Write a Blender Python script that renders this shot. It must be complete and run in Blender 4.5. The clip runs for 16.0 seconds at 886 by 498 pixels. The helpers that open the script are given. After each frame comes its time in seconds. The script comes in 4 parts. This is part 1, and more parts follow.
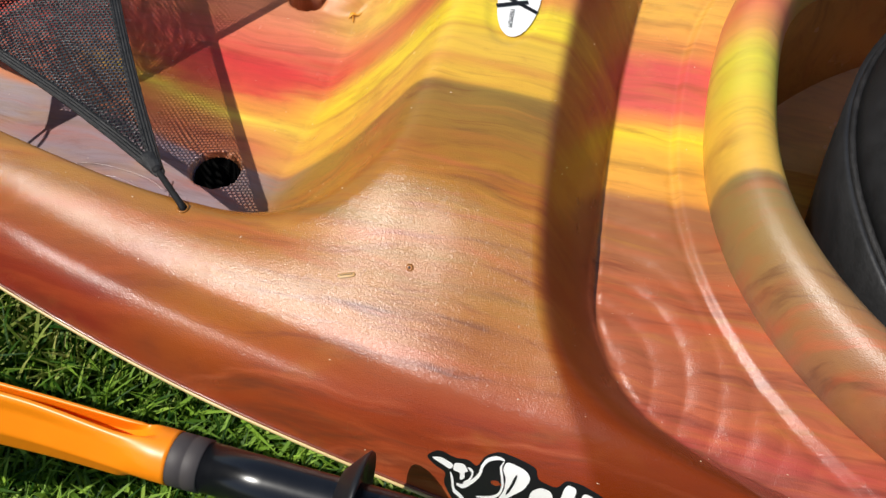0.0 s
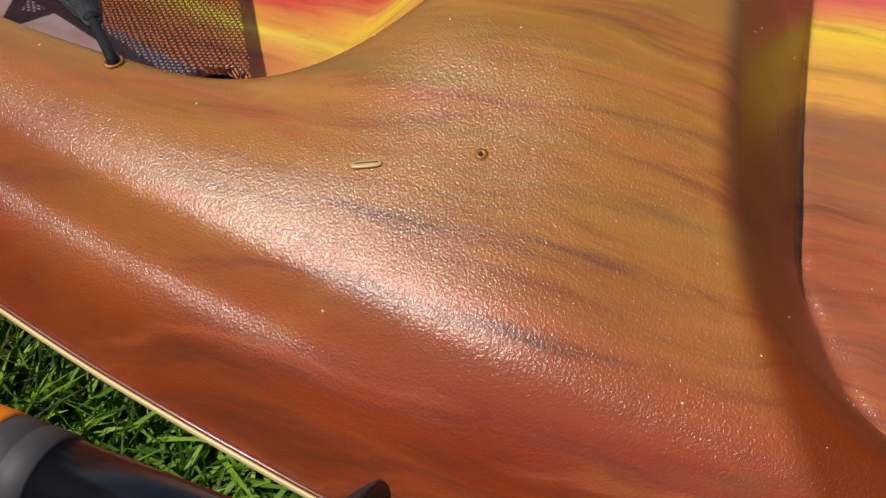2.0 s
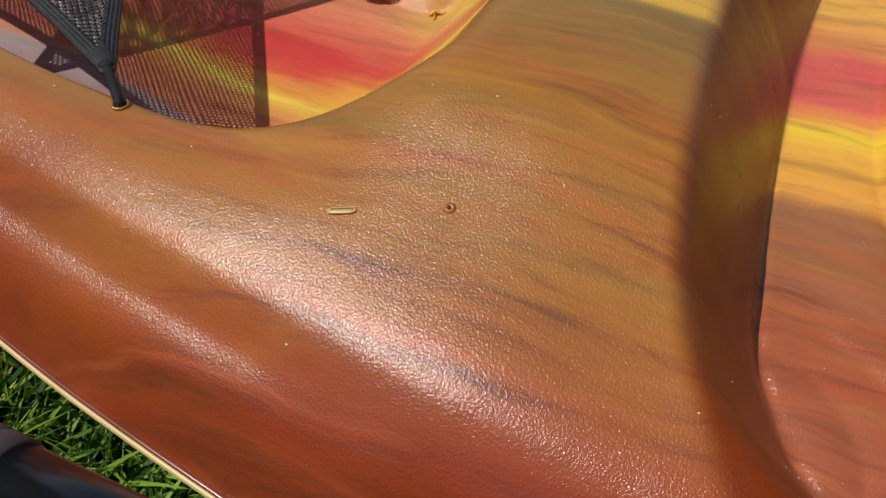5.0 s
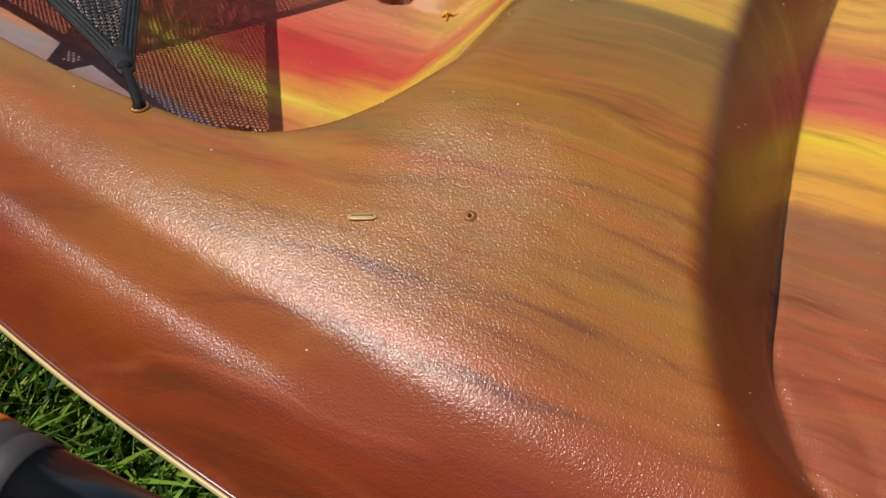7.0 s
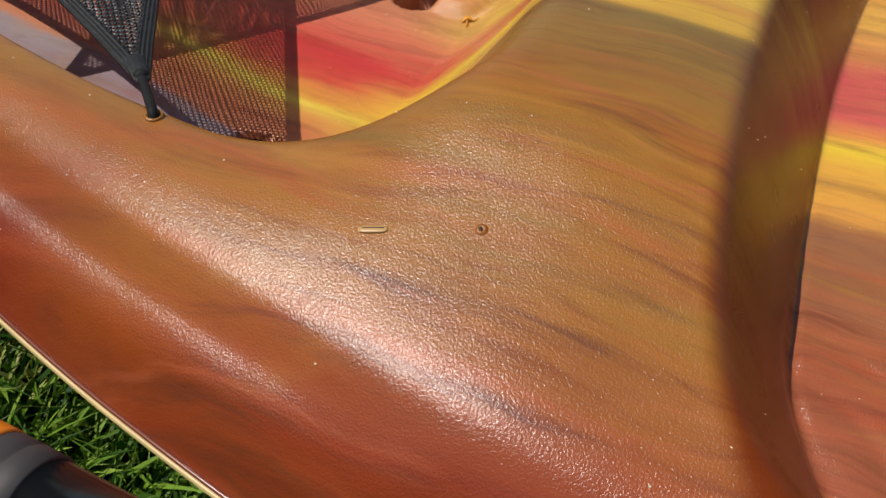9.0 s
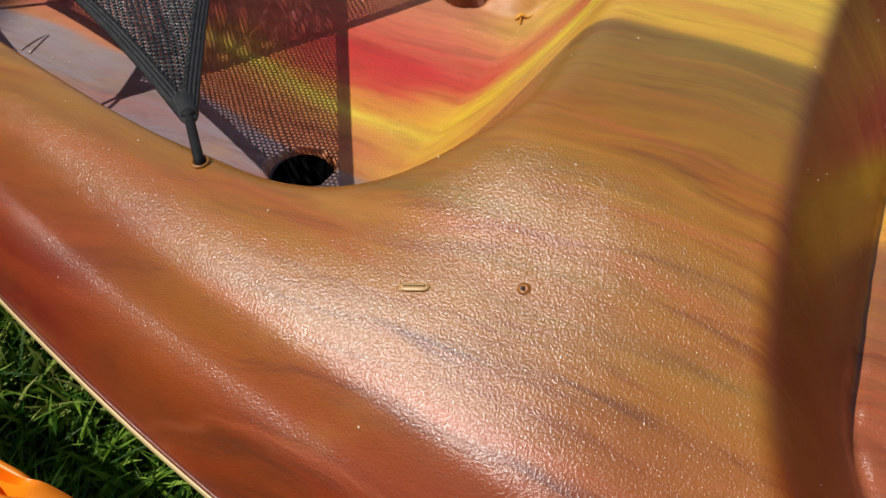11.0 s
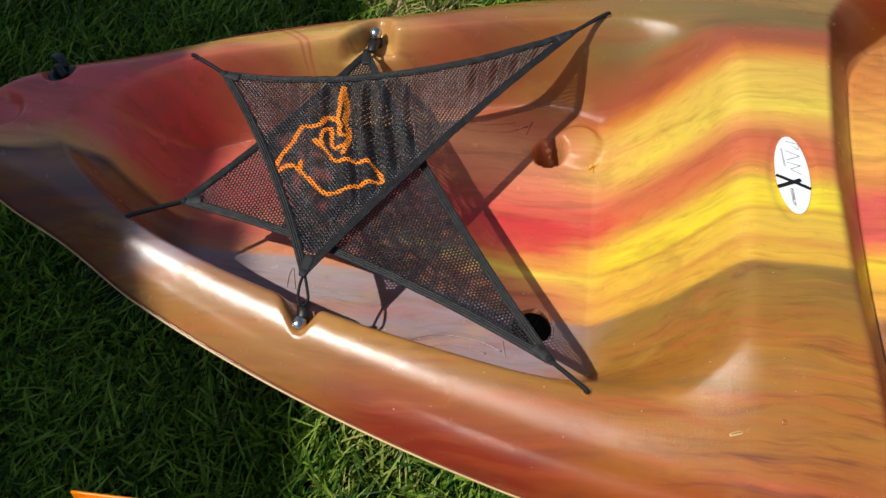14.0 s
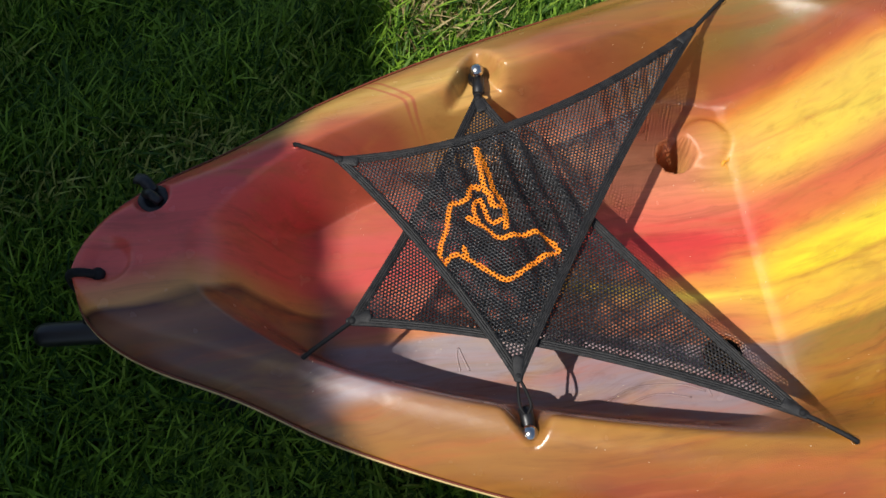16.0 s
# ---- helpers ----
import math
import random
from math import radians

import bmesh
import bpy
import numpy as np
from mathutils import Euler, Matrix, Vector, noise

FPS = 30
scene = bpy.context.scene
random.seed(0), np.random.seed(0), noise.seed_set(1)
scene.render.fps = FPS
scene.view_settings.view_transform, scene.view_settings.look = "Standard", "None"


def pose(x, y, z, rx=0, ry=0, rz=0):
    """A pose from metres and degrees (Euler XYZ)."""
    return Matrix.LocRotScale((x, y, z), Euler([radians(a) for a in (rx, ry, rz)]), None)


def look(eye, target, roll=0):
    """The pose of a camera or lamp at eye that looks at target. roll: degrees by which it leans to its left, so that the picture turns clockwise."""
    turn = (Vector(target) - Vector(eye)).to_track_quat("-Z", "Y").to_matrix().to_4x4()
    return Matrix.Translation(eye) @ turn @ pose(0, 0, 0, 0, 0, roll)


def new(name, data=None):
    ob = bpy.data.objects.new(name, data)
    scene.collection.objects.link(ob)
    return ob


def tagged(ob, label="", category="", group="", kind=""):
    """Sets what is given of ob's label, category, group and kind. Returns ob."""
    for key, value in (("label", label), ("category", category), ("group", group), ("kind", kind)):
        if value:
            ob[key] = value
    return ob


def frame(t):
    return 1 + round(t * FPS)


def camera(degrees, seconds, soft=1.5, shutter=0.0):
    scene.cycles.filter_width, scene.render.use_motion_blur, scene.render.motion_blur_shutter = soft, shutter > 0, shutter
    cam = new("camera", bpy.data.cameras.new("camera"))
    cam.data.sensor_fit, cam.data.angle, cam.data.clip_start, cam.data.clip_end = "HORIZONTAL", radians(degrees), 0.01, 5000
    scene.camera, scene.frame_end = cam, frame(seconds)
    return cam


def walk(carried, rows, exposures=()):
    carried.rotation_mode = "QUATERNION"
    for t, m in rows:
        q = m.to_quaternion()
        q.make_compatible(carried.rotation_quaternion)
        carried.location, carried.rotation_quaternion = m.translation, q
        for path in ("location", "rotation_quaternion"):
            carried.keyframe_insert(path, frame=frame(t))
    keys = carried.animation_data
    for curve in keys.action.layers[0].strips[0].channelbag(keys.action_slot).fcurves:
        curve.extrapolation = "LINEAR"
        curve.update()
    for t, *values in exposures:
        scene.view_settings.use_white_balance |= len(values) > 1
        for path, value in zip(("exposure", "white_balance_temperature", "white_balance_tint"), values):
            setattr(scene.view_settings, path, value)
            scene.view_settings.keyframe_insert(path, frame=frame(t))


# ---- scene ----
cam = camera(55.5, 16.0)
PATH = [
    (0, (0.524, -0.533, 0.768), (0.294, 0.551, -0.897), 3.4),
    (0.5, (0.513, -0.493, 0.694), (0.227, 0.527, -1.002), 2.3),
    (1, (0.515, -0.459, 0.601), (0.198, 0.566, -1.087), 2.4),
    (1.5, (0.504, -0.442, 0.526), (0.083, 0.702, -1.059), 0.7),
    (2, (0.506, -0.462, 0.516), (0.063, 0.744, -1.017), 0.5),
    (2.5, (0.521, -0.468, 0.505), (0.083, 0.746, -1.023), 0.9),
    (3, (0.528, -0.474, 0.506), (0.055, 0.829, -0.936), 1.0),
    (3.5, (0.532, -0.476, 0.516), (0.001, 0.859, -0.876), 1.7),
    (4, (0.534, -0.475, 0.516), (-0.006, 0.875, -0.857), 2.7),
    (6.5, (0.522, -0.477, 0.52), (-0.003, 0.843, -0.888), 4.1),
    (7, (0.522, -0.477, 0.521), (-0.006, 0.856, -0.873), 4.3),
    (7.5, (0.521, -0.477, 0.523), (-0.016, 0.849, -0.874), 4.1),
    (8, (0.522, -0.478, 0.522), (-0.033, 0.844, -0.872), 3.8),
    (8.5, (0.524, -0.476, 0.522), (-0.037, 0.85, -0.865), 3.9),
    (11, (0.519, -0.438, 0.545), (-0.173, 0.732, -0.922), -2.6),
    (11.5, (0.501, -0.432, 0.584), (-0.17, 0.692, -0.929), -3.4),
    (12, (0.442, -0.41, 0.658), (-0.134, 0.532, -1.009), -5.3),
    (12.5, (0.402, -0.432, 0.819), (-0.12, 0.57, -0.831), -3.6),
    (13, (0.334, -0.482, 0.9), (-0.097, 0.54, -0.764), -5.4),
    (13.5, (0.251, -0.543, 0.979), (0.021, 0.511, -0.705), -3.1),
    (14, (0.213, -0.548, 1.002), (0.013, 0.502, -0.689), -3.1),
    (14.5, (0.131, -0.48, 0.98), (0.013, 0.548, -0.731), -6.5),
    (15, (0.06, -0.432, 0.997), (-0.047, 0.577, -0.726), -6.9),
    (15.5, (-0.032, -0.41, 1.027), (-0.065, 0.562, -0.72), -3.5),
    (16, (-0.063, -0.353, 1.044), (-0.051, 0.465, -0.781), -5.6),
]

EXPOSURES = [(0, 0.0), (1.5, -0.24), (4, -0.40), (7, -0.42), (11, -0.38), (12.5, -0.50), (13.5, -0.20), (14.5, -0.02), (16, 0.05)]
walk(cam, [(t, look(eye, target, roll)) for t, eye, target, roll in PATH], EXPOSURES)

# ---- light ----
TO_SUN = Vector((-0.55, -0.31, 1.0)).normalized()
world = bpy.data.worlds.new("sky")
scene.world = world
world.use_nodes = True
wn = world.node_tree
sky = wn.nodes.new("ShaderNodeTexSky")
sky.sky_type, sky.sun_disc = "NISHITA", False
sky.sun_elevation = math.asin(TO_SUN.z)
sky.sun_rotation = math.atan2(TO_SUN.x, TO_SUN.y)
wn.links.new(sky.outputs["Color"], wn.nodes["Background"].inputs["Color"])
wn.nodes["Background"].inputs["Strength"].default_value = 0.094
sun_data = bpy.data.lights.new("sun", "SUN")
sun_data.energy, sun_data.angle, sun_data.color = 4.6, radians(0.53), (1.0, 0.96, 0.89)
sun = new("sun", sun_data)
sun.matrix_world = look(TO_SUN * 10, (0, 0, 0))


# ---- small tools ----
def lin(r, g, b):
    return tuple((c / 255 / 12.92 if c <= 10 else ((c / 255 + 0.055) / 1.055) ** 2.4) for c in (r, g, b)) + (1.0,)


def ss(v):
    v = np.clip(v, 0, 1)
    return v * v * (3 - 2 * v)


class Nodes:
    """A short way to write a node material."""

    def __init__(self, name):
        self.mat = bpy.data.materials.new(name)
        self.mat.use_nodes = True
        self.t = self.mat.node_tree
        self.bsdf = self.t.nodes["Principled BSDF"]
        self.co = self.add("ShaderNodeTexCoord").outputs["Object"]

    def add(self, kind):
        return self.t.nodes.new(kind)

    def put(self, socket, value):
        if hasattr(value, "links"):
            self.t.links.new(value, socket)
        else:
            socket.default_value = value

    def math(self, op, a, b=0.0, c=0.0):
        n = self.add("ShaderNodeMath")
        n.operation = op
        for k, v in enumerate((a, b, c)):
            self.put(n.inputs[k], v)
        return n.outputs[0]

    def stretch(self, sx, sy, sz):
        n = self.add("ShaderNodeVectorMath")
        n.operation = "MULTIPLY"
        self.put(n.inputs[0], self.co)
        n.inputs[1].default_value = (sx, sy, sz)
        return n.outputs[0]

    def noise(self, vec, scale, detail=3.0, rough=0.55):
        n = self.add("ShaderNodeTexNoise")
        self.put(n.inputs["Vector"], vec)
        n.inputs["Scale"].default_value, n.inputs["Detail"].default_value, n.inputs["Roughness"].default_value = scale, detail, rough
        return n.outputs["Fac"]

    def ramp(self, fac, stops):
        n = self.add("ShaderNodeValToRGB")
        self.put(n.inputs[0], fac)
        e = n.color_ramp.elements
        while len(e) < len(stops):
            e.new(0.5)
        for el, (p, c) in zip(e, stops):
            el.position, el.color = p, c
        return n.outputs[0]

    def mix(self, fac, a, b, kind="MIX"):
        n = self.add("ShaderNodeMix")
        n.data_type, n.blend_type = "RGBA", kind
        self.put(n.inputs[0], fac)
        self.put(n.inputs[6], a)
        self.put(n.inputs[7], b)
        return n.outputs[2]

    def band(self, v, a, b):
        n = self.add("ShaderNodeMapRange")
        n.interpolation_type = "SMOOTHSTEP"
        self.put(n.inputs[0], v)
        n.inputs[1].default_value, n.inputs[2].default_value = a, b
        return n.outputs[0]

    def bump(self, height, strength, distance):
        n = self.add("ShaderNodeBump")
        self.put(n.inputs["Height"], height)
        n.inputs["Strength"].default_value, n.inputs["Distance"].default_value = strength, distance
        self.t.links.new(n.outputs[0], self.bsdf.inputs["Normal"])

    def set(self, **kw):
        for k, v in kw.items():
            self.put(self.bsdf.inputs[k.replace("_", " ")], v)
        return self.mat


def plain(name, rgb, rough=0.5, metal=0.0, spread=0.12, scale=40.0, bump=0.0, coat=0.0, spec=0.5):
    n = Nodes(name)
    g = n.noise(n.co, scale, 4)
    big = n.noise(n.co, scale / 9, 2)
    c = lin(*rgb)
    dark = tuple(v * (1 - spread) for v in c[:3]) + (1,)
    light = tuple(min(1, v * (1 + spread)) for v in c[:3]) + (1,)
    col = n.mix(n.band(n.math("MULTIPLY_ADD", big, 0.5, n.math("MULTIPLY", g, 0.5)), 0.3, 0.7), dark, light)
    if bump:
        n.bump(g, 0.4, bump)
    return n.set(Base_Color=col, Roughness=n.math("MULTIPLY_ADD", g, 0.16, rough - 0.08), Metallic=metal, Coat_Weight=coat, Specular_IOR_Level=spec)


# ---- materials ----
def marbled_plastic(name, rim=False):
    n = Nodes(name)
    sep = n.add("ShaderNodeSeparateXYZ")
    n.put(sep.inputs[0], n.co)
    x, y = sep.outputs[0], sep.outputs[1]
    broad = n.noise(n.stretch(2.2, 7.0, 4.0), 1.0, 3, 0.5)
    bend = n.math("MULTIPLY", n.math("SUBTRACT", n.noise(n.stretch(6.0, 12.0, 9.0), 1.0, 2, 0.5), 0.5), 0.05)
    wavy = n.add("ShaderNodeCombineXYZ")
    n.put(wavy.inputs[0], n.math("MULTIPLY", x, 4.6))
    n.put(wavy.inputs[1], n.math("MULTIPLY", n.math("ADD", y, bend), 52.0))
    n.put(wavy.inputs[2], n.math("MULTIPLY", sep.outputs[2], 9.0))
    streak = n.noise(wavy.outputs[0], 1.0, 5, 0.62)
    thread = n.noise(wavy.outputs[0], 2.1, 5, 0.68)
    cloud = n.noise(n.stretch(7.0, 16.0, 10.0), 1.0, 4, 0.6)
    aft = n.band(x, 0.12, -0.10)
    warp = n.math("MULTIPLY", n.math("SUBTRACT", broad, 0.5), n.math("MULTIPLY_ADD", aft, 0.09, 0.03))
    yy = n.math("ADD", y, n.math("ADD", warp, n.math("MULTIPLY", n.math("SUBTRACT", streak, 0.5), 0.009)))
    fac = n.math("MULTIPLY_ADD", yy, 1.25, 0.5)
    fac_well = n.math("MULTIPLY_ADD", n.band(x, 0.24, 0.04), -0.044, fac)

    def stops(*rows):
        return [((v * 1.25) + 0.5, lin(r * 0.985, min(255, g * 1.035), min(255, b * 1.08))) for v, (r, g, b) in rows]

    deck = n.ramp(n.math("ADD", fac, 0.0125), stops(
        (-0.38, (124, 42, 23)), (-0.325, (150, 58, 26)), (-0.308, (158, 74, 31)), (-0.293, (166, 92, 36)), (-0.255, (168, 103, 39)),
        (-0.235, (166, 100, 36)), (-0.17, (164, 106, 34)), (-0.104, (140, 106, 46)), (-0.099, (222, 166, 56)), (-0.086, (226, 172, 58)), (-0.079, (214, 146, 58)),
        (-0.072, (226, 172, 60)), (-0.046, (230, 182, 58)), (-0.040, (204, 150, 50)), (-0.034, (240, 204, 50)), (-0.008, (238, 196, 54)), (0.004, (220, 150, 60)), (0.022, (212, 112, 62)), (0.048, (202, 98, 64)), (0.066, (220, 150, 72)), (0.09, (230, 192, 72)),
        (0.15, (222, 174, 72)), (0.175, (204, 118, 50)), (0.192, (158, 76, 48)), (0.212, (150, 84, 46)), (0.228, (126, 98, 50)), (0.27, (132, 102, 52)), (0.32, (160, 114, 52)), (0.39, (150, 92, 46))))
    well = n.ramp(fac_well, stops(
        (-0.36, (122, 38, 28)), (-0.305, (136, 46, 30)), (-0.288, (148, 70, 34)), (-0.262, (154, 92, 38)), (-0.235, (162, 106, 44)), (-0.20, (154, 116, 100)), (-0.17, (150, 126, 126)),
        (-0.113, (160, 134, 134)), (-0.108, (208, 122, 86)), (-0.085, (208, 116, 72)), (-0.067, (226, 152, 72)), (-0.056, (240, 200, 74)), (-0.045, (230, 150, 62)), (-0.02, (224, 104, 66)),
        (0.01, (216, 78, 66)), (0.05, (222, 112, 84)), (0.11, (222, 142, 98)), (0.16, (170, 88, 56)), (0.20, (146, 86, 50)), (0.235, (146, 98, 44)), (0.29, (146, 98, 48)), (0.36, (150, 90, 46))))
    aft_well = n.ramp(fac, stops(
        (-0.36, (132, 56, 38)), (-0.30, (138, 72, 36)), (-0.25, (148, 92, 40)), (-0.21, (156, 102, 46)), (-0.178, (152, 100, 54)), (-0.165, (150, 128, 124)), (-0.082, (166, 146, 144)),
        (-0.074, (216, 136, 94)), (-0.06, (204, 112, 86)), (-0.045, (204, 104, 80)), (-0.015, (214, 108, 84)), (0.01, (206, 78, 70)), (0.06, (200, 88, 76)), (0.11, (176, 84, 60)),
        (0.135, (170, 92, 60)), (0.158, (196, 138, 74)), (0.18, (206, 158, 84)), (0.21, (200, 150, 80)), (0.25, (182, 128, 76)), (0.30, (170, 110, 64))))
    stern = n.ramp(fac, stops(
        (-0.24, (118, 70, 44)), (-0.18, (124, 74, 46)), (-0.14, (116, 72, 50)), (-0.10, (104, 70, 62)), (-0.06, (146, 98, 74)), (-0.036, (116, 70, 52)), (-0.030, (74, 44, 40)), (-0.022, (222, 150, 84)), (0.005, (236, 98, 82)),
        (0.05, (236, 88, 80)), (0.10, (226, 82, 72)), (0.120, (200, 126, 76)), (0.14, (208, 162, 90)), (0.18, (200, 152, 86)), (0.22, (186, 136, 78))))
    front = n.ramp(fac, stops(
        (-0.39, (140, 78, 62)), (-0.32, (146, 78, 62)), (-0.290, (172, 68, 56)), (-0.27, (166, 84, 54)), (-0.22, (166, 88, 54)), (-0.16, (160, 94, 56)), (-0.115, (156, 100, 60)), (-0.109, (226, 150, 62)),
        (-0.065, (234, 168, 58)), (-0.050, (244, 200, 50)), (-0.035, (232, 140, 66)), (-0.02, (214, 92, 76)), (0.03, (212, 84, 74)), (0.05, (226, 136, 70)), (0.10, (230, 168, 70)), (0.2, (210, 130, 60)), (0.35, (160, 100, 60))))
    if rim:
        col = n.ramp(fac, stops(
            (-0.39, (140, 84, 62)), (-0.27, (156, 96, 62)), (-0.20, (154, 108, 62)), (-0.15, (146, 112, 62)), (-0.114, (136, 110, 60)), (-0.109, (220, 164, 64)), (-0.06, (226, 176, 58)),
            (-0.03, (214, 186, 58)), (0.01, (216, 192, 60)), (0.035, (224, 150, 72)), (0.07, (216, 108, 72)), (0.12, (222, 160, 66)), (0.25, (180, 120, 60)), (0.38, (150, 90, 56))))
    else:
        rag = n.math("ADD", x, n.math("MULTIPLY", n.math("SUBTRACT", broad, 0.5), 0.16))
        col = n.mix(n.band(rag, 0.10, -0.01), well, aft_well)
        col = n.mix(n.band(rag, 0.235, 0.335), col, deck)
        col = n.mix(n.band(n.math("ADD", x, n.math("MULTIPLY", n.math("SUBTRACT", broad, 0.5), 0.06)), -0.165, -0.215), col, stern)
        # reddish-brown band that paints the shade on the wall of the step
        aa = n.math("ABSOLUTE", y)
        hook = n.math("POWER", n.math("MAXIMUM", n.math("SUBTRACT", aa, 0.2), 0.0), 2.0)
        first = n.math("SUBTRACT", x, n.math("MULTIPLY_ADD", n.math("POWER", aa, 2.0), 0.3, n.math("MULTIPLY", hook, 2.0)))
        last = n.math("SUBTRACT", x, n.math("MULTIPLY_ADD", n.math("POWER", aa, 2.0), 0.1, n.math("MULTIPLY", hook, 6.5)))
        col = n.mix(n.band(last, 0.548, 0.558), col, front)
        wall_shade = n.math("MULTIPLY", n.band(first, 0.499, 0.512), n.band(last, 0.559, 0.553))
        # thin red lines across the far rim
        for at, tilt in ((0.0, 0.35), (0.017, 0.30)):
            off = n.math("ABSOLUTE", n.math("ADD", n.math("ADD", x, 0.128 - at), n.math("MULTIPLY_ADD", n.math("SUBTRACT", y, 0.215), tilt * 2.4, n.math("MULTIPLY", n.math("SUBTRACT", broad, 0.5), 0.05))))
            col = n.mix(n.math("MULTIPLY", n.math("MULTIPLY", n.band(off, 0.004, 0.0005), n.band(y, 0.14, 0.16)), 0.6), col, lin(176, 70, 66))
        # a crimson patch spread in the floor of the well
        spot = n.math("ADD", n.math("POWER", n.math("MULTIPLY", n.math("SUBTRACT", x, 0.20), 9.5), 2.0), n.math("POWER", n.math("MULTIPLY", n.math("SUBTRACT", y, 0.004), 30.0), 2.0))
        spot = n.math("ADD", spot, n.math("MULTIPLY_ADD", n.math("SUBTRACT", cloud, 0.5), 9.0, n.math("MULTIPLY", n.math("SUBTRACT", streak, 0.5), 2.0)))
        spot = n.math("MULTIPLY_ADD", n.math("SUBTRACT", thread, 0.5), 3.0, spot)
        col = n.mix(n.math("MULTIPLY", n.band(spot, 1.5, -0.9), 0.62), col, lin(206, 48, 54))
    nearer = n.band(y, -0.085, -0.125)
    zone = n.math("MULTIPLY", n.band(y, -0.12, -0.21), n.band(x, 0.25, 0.38))
    zone = n.math("MULTIPLY_ADD", zone, 0.50, 0.28)
    upper = n.band(y, -0.315, -0.265)
    fold = n.noise(n.stretch(9.0, 16.0, 12.0), 1.0, 2, 0.5)
    fold = n.math("MULTIPLY", n.math("SUBTRACT", fold, 0.5), 0.028)
    for k, (low_, high_, tint) in enumerate(((0.50, 0.76, (184, 80, 44)), (0.50, 0.74, (138, 104, 42)), (0.53, 0.72, (96, 52, 38)), (0.54, 0.74, (188, 98, 62)))):
        at = n.add("ShaderNodeCombineXYZ")
        n.put(at.inputs[0], n.math("MULTIPLY_ADD", x, 2.6 + 0.8 * k, 7.3 * k))
        n.put(at.inputs[1], n.math("MULTIPLY", n.math("ADD", y, fold), 38.0 + 16 * k))
        n.put(at.inputs[2], n.math("MULTIPLY_ADD", sep.outputs[2], 10.0, 3.1 * k))
        vein = n.noise(at.outputs[0], 1.0, 4, 0.62)
        share = n.math("MULTIPLY", n.band(vein, low_, high_), zone)
        col = n.mix(n.math("MULTIPLY", share, upper) if k == 1 else share, col, lin(*tint))
    red = n.math("MULTIPLY", n.band(streak, 0.46, 0.80), n.math("MULTIPLY_ADD", nearer, 0.30, 0.18))
    col = n.mix(red, col, lin(184, 88, 46))
    dark = n.math("MULTIPLY", n.math("MULTIPLY", n.band(thread, 0.47, 0.74), n.band(cloud, 0.34, 0.62)), n.math("MULTIPLY_ADD", n.band(y, -0.09, -0.13), 0.40, 0.12))
    col = n.mix(n.math("MULTIPLY", dark, 0.3 if rim else 1.0), col, lin(92, 58, 36))
    col = n.mix(n.math("MULTIPLY", n.band(cloud, 0.54, 0.72), 0.26), col, lin(206, 156, 72))
    col = n.mix(n.math("MULTIPLY", n.band(cloud, 0.45, 0.29), 0.28), col, lin(120, 60, 44))
    fibre_at = n.add("ShaderNodeCombineXYZ")
    n.put(fibre_at.inputs[0], n.math("MULTIPLY", x, 8.0))
    n.put(fibre_at.inputs[1], n.math("MULTIPLY", n.math("ADD", y, n.math("MULTIPLY", bend, 1.3)), 130.0))
    n.put(fibre_at.inputs[2], n.math("MULTIPLY", sep.outputs[2], 40.0))
    fibre = n.noise(fibre_at.outputs[0], 1.0, 4, 0.65)
    mottle = n.noise(n.stretch(38.0, 80.0, 50.0), 1.0, 4, 0.65)
    amount = 0.05 if rim else n.math("MULTIPLY", n.math("MULTIPLY_ADD", n.band(x, 0.30, 0.46), 0.30, 0.16), n.math("MULTIPLY_ADD", n.band(y, -0.085, -0.125), 0.65, 0.35))
    col = n.mix(n.math("MULTIPLY", n.band(fibre, 0.52, 0.70), amount), col, lin(110, 46, 30))
    col = n.mix(n.math("MULTIPLY", n.math("MULTIPLY", n.band(fibre, 0.46, 0.30), upper), n.math("MULTIPLY", amount, 0.6)), col, lin(190, 128, 54))
    col = n.mix(n.math("MULTIPLY", n.band(mottle, 0.54, 0.72), 0.03 if rim else 0.16), col, lin(120, 60, 38))
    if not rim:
        # laid over the streaks so the wall reads as shaded
        col = n.mix(n.math("MULTIPLY", wall_shade, n.math("MULTIPLY_ADD", streak, 0.5, 0.62)), col, lin(112, 42, 8))
    grain = n.noise(n.co, 1020.0, 2, 0.55)
    fine = n.noise(n.co, 2300.0, 1, 0.5)
    soft = n.noise(n.co, 34.0, 2, 0.5)
    rough_deck = n.math("MULTIPLY_ADD", n.band(sep.outputs[2], 0.20, 0.17), 1.3, n.math("MULTIPLY_ADD", n.band(x, 0.02, 0.22), 0.60, 0.40))
    n.bump(n.math("ADD", n.math("MULTIPLY", soft, 1.7), n.math("MULTIPLY", n.math("MULTIPLY_ADD", fine, 0.35, grain), rough_deck)), 0.36, 0.00072)
    return n.set(Base_Color=col, Roughness=n.math("MULTIPLY_ADD", soft, 0.08, 0.36 if rim else 0.22), Specular_IOR_Level=0.8 if rim else n.math("MULTIPLY_ADD", wall_shade, -0.36, 0.58))


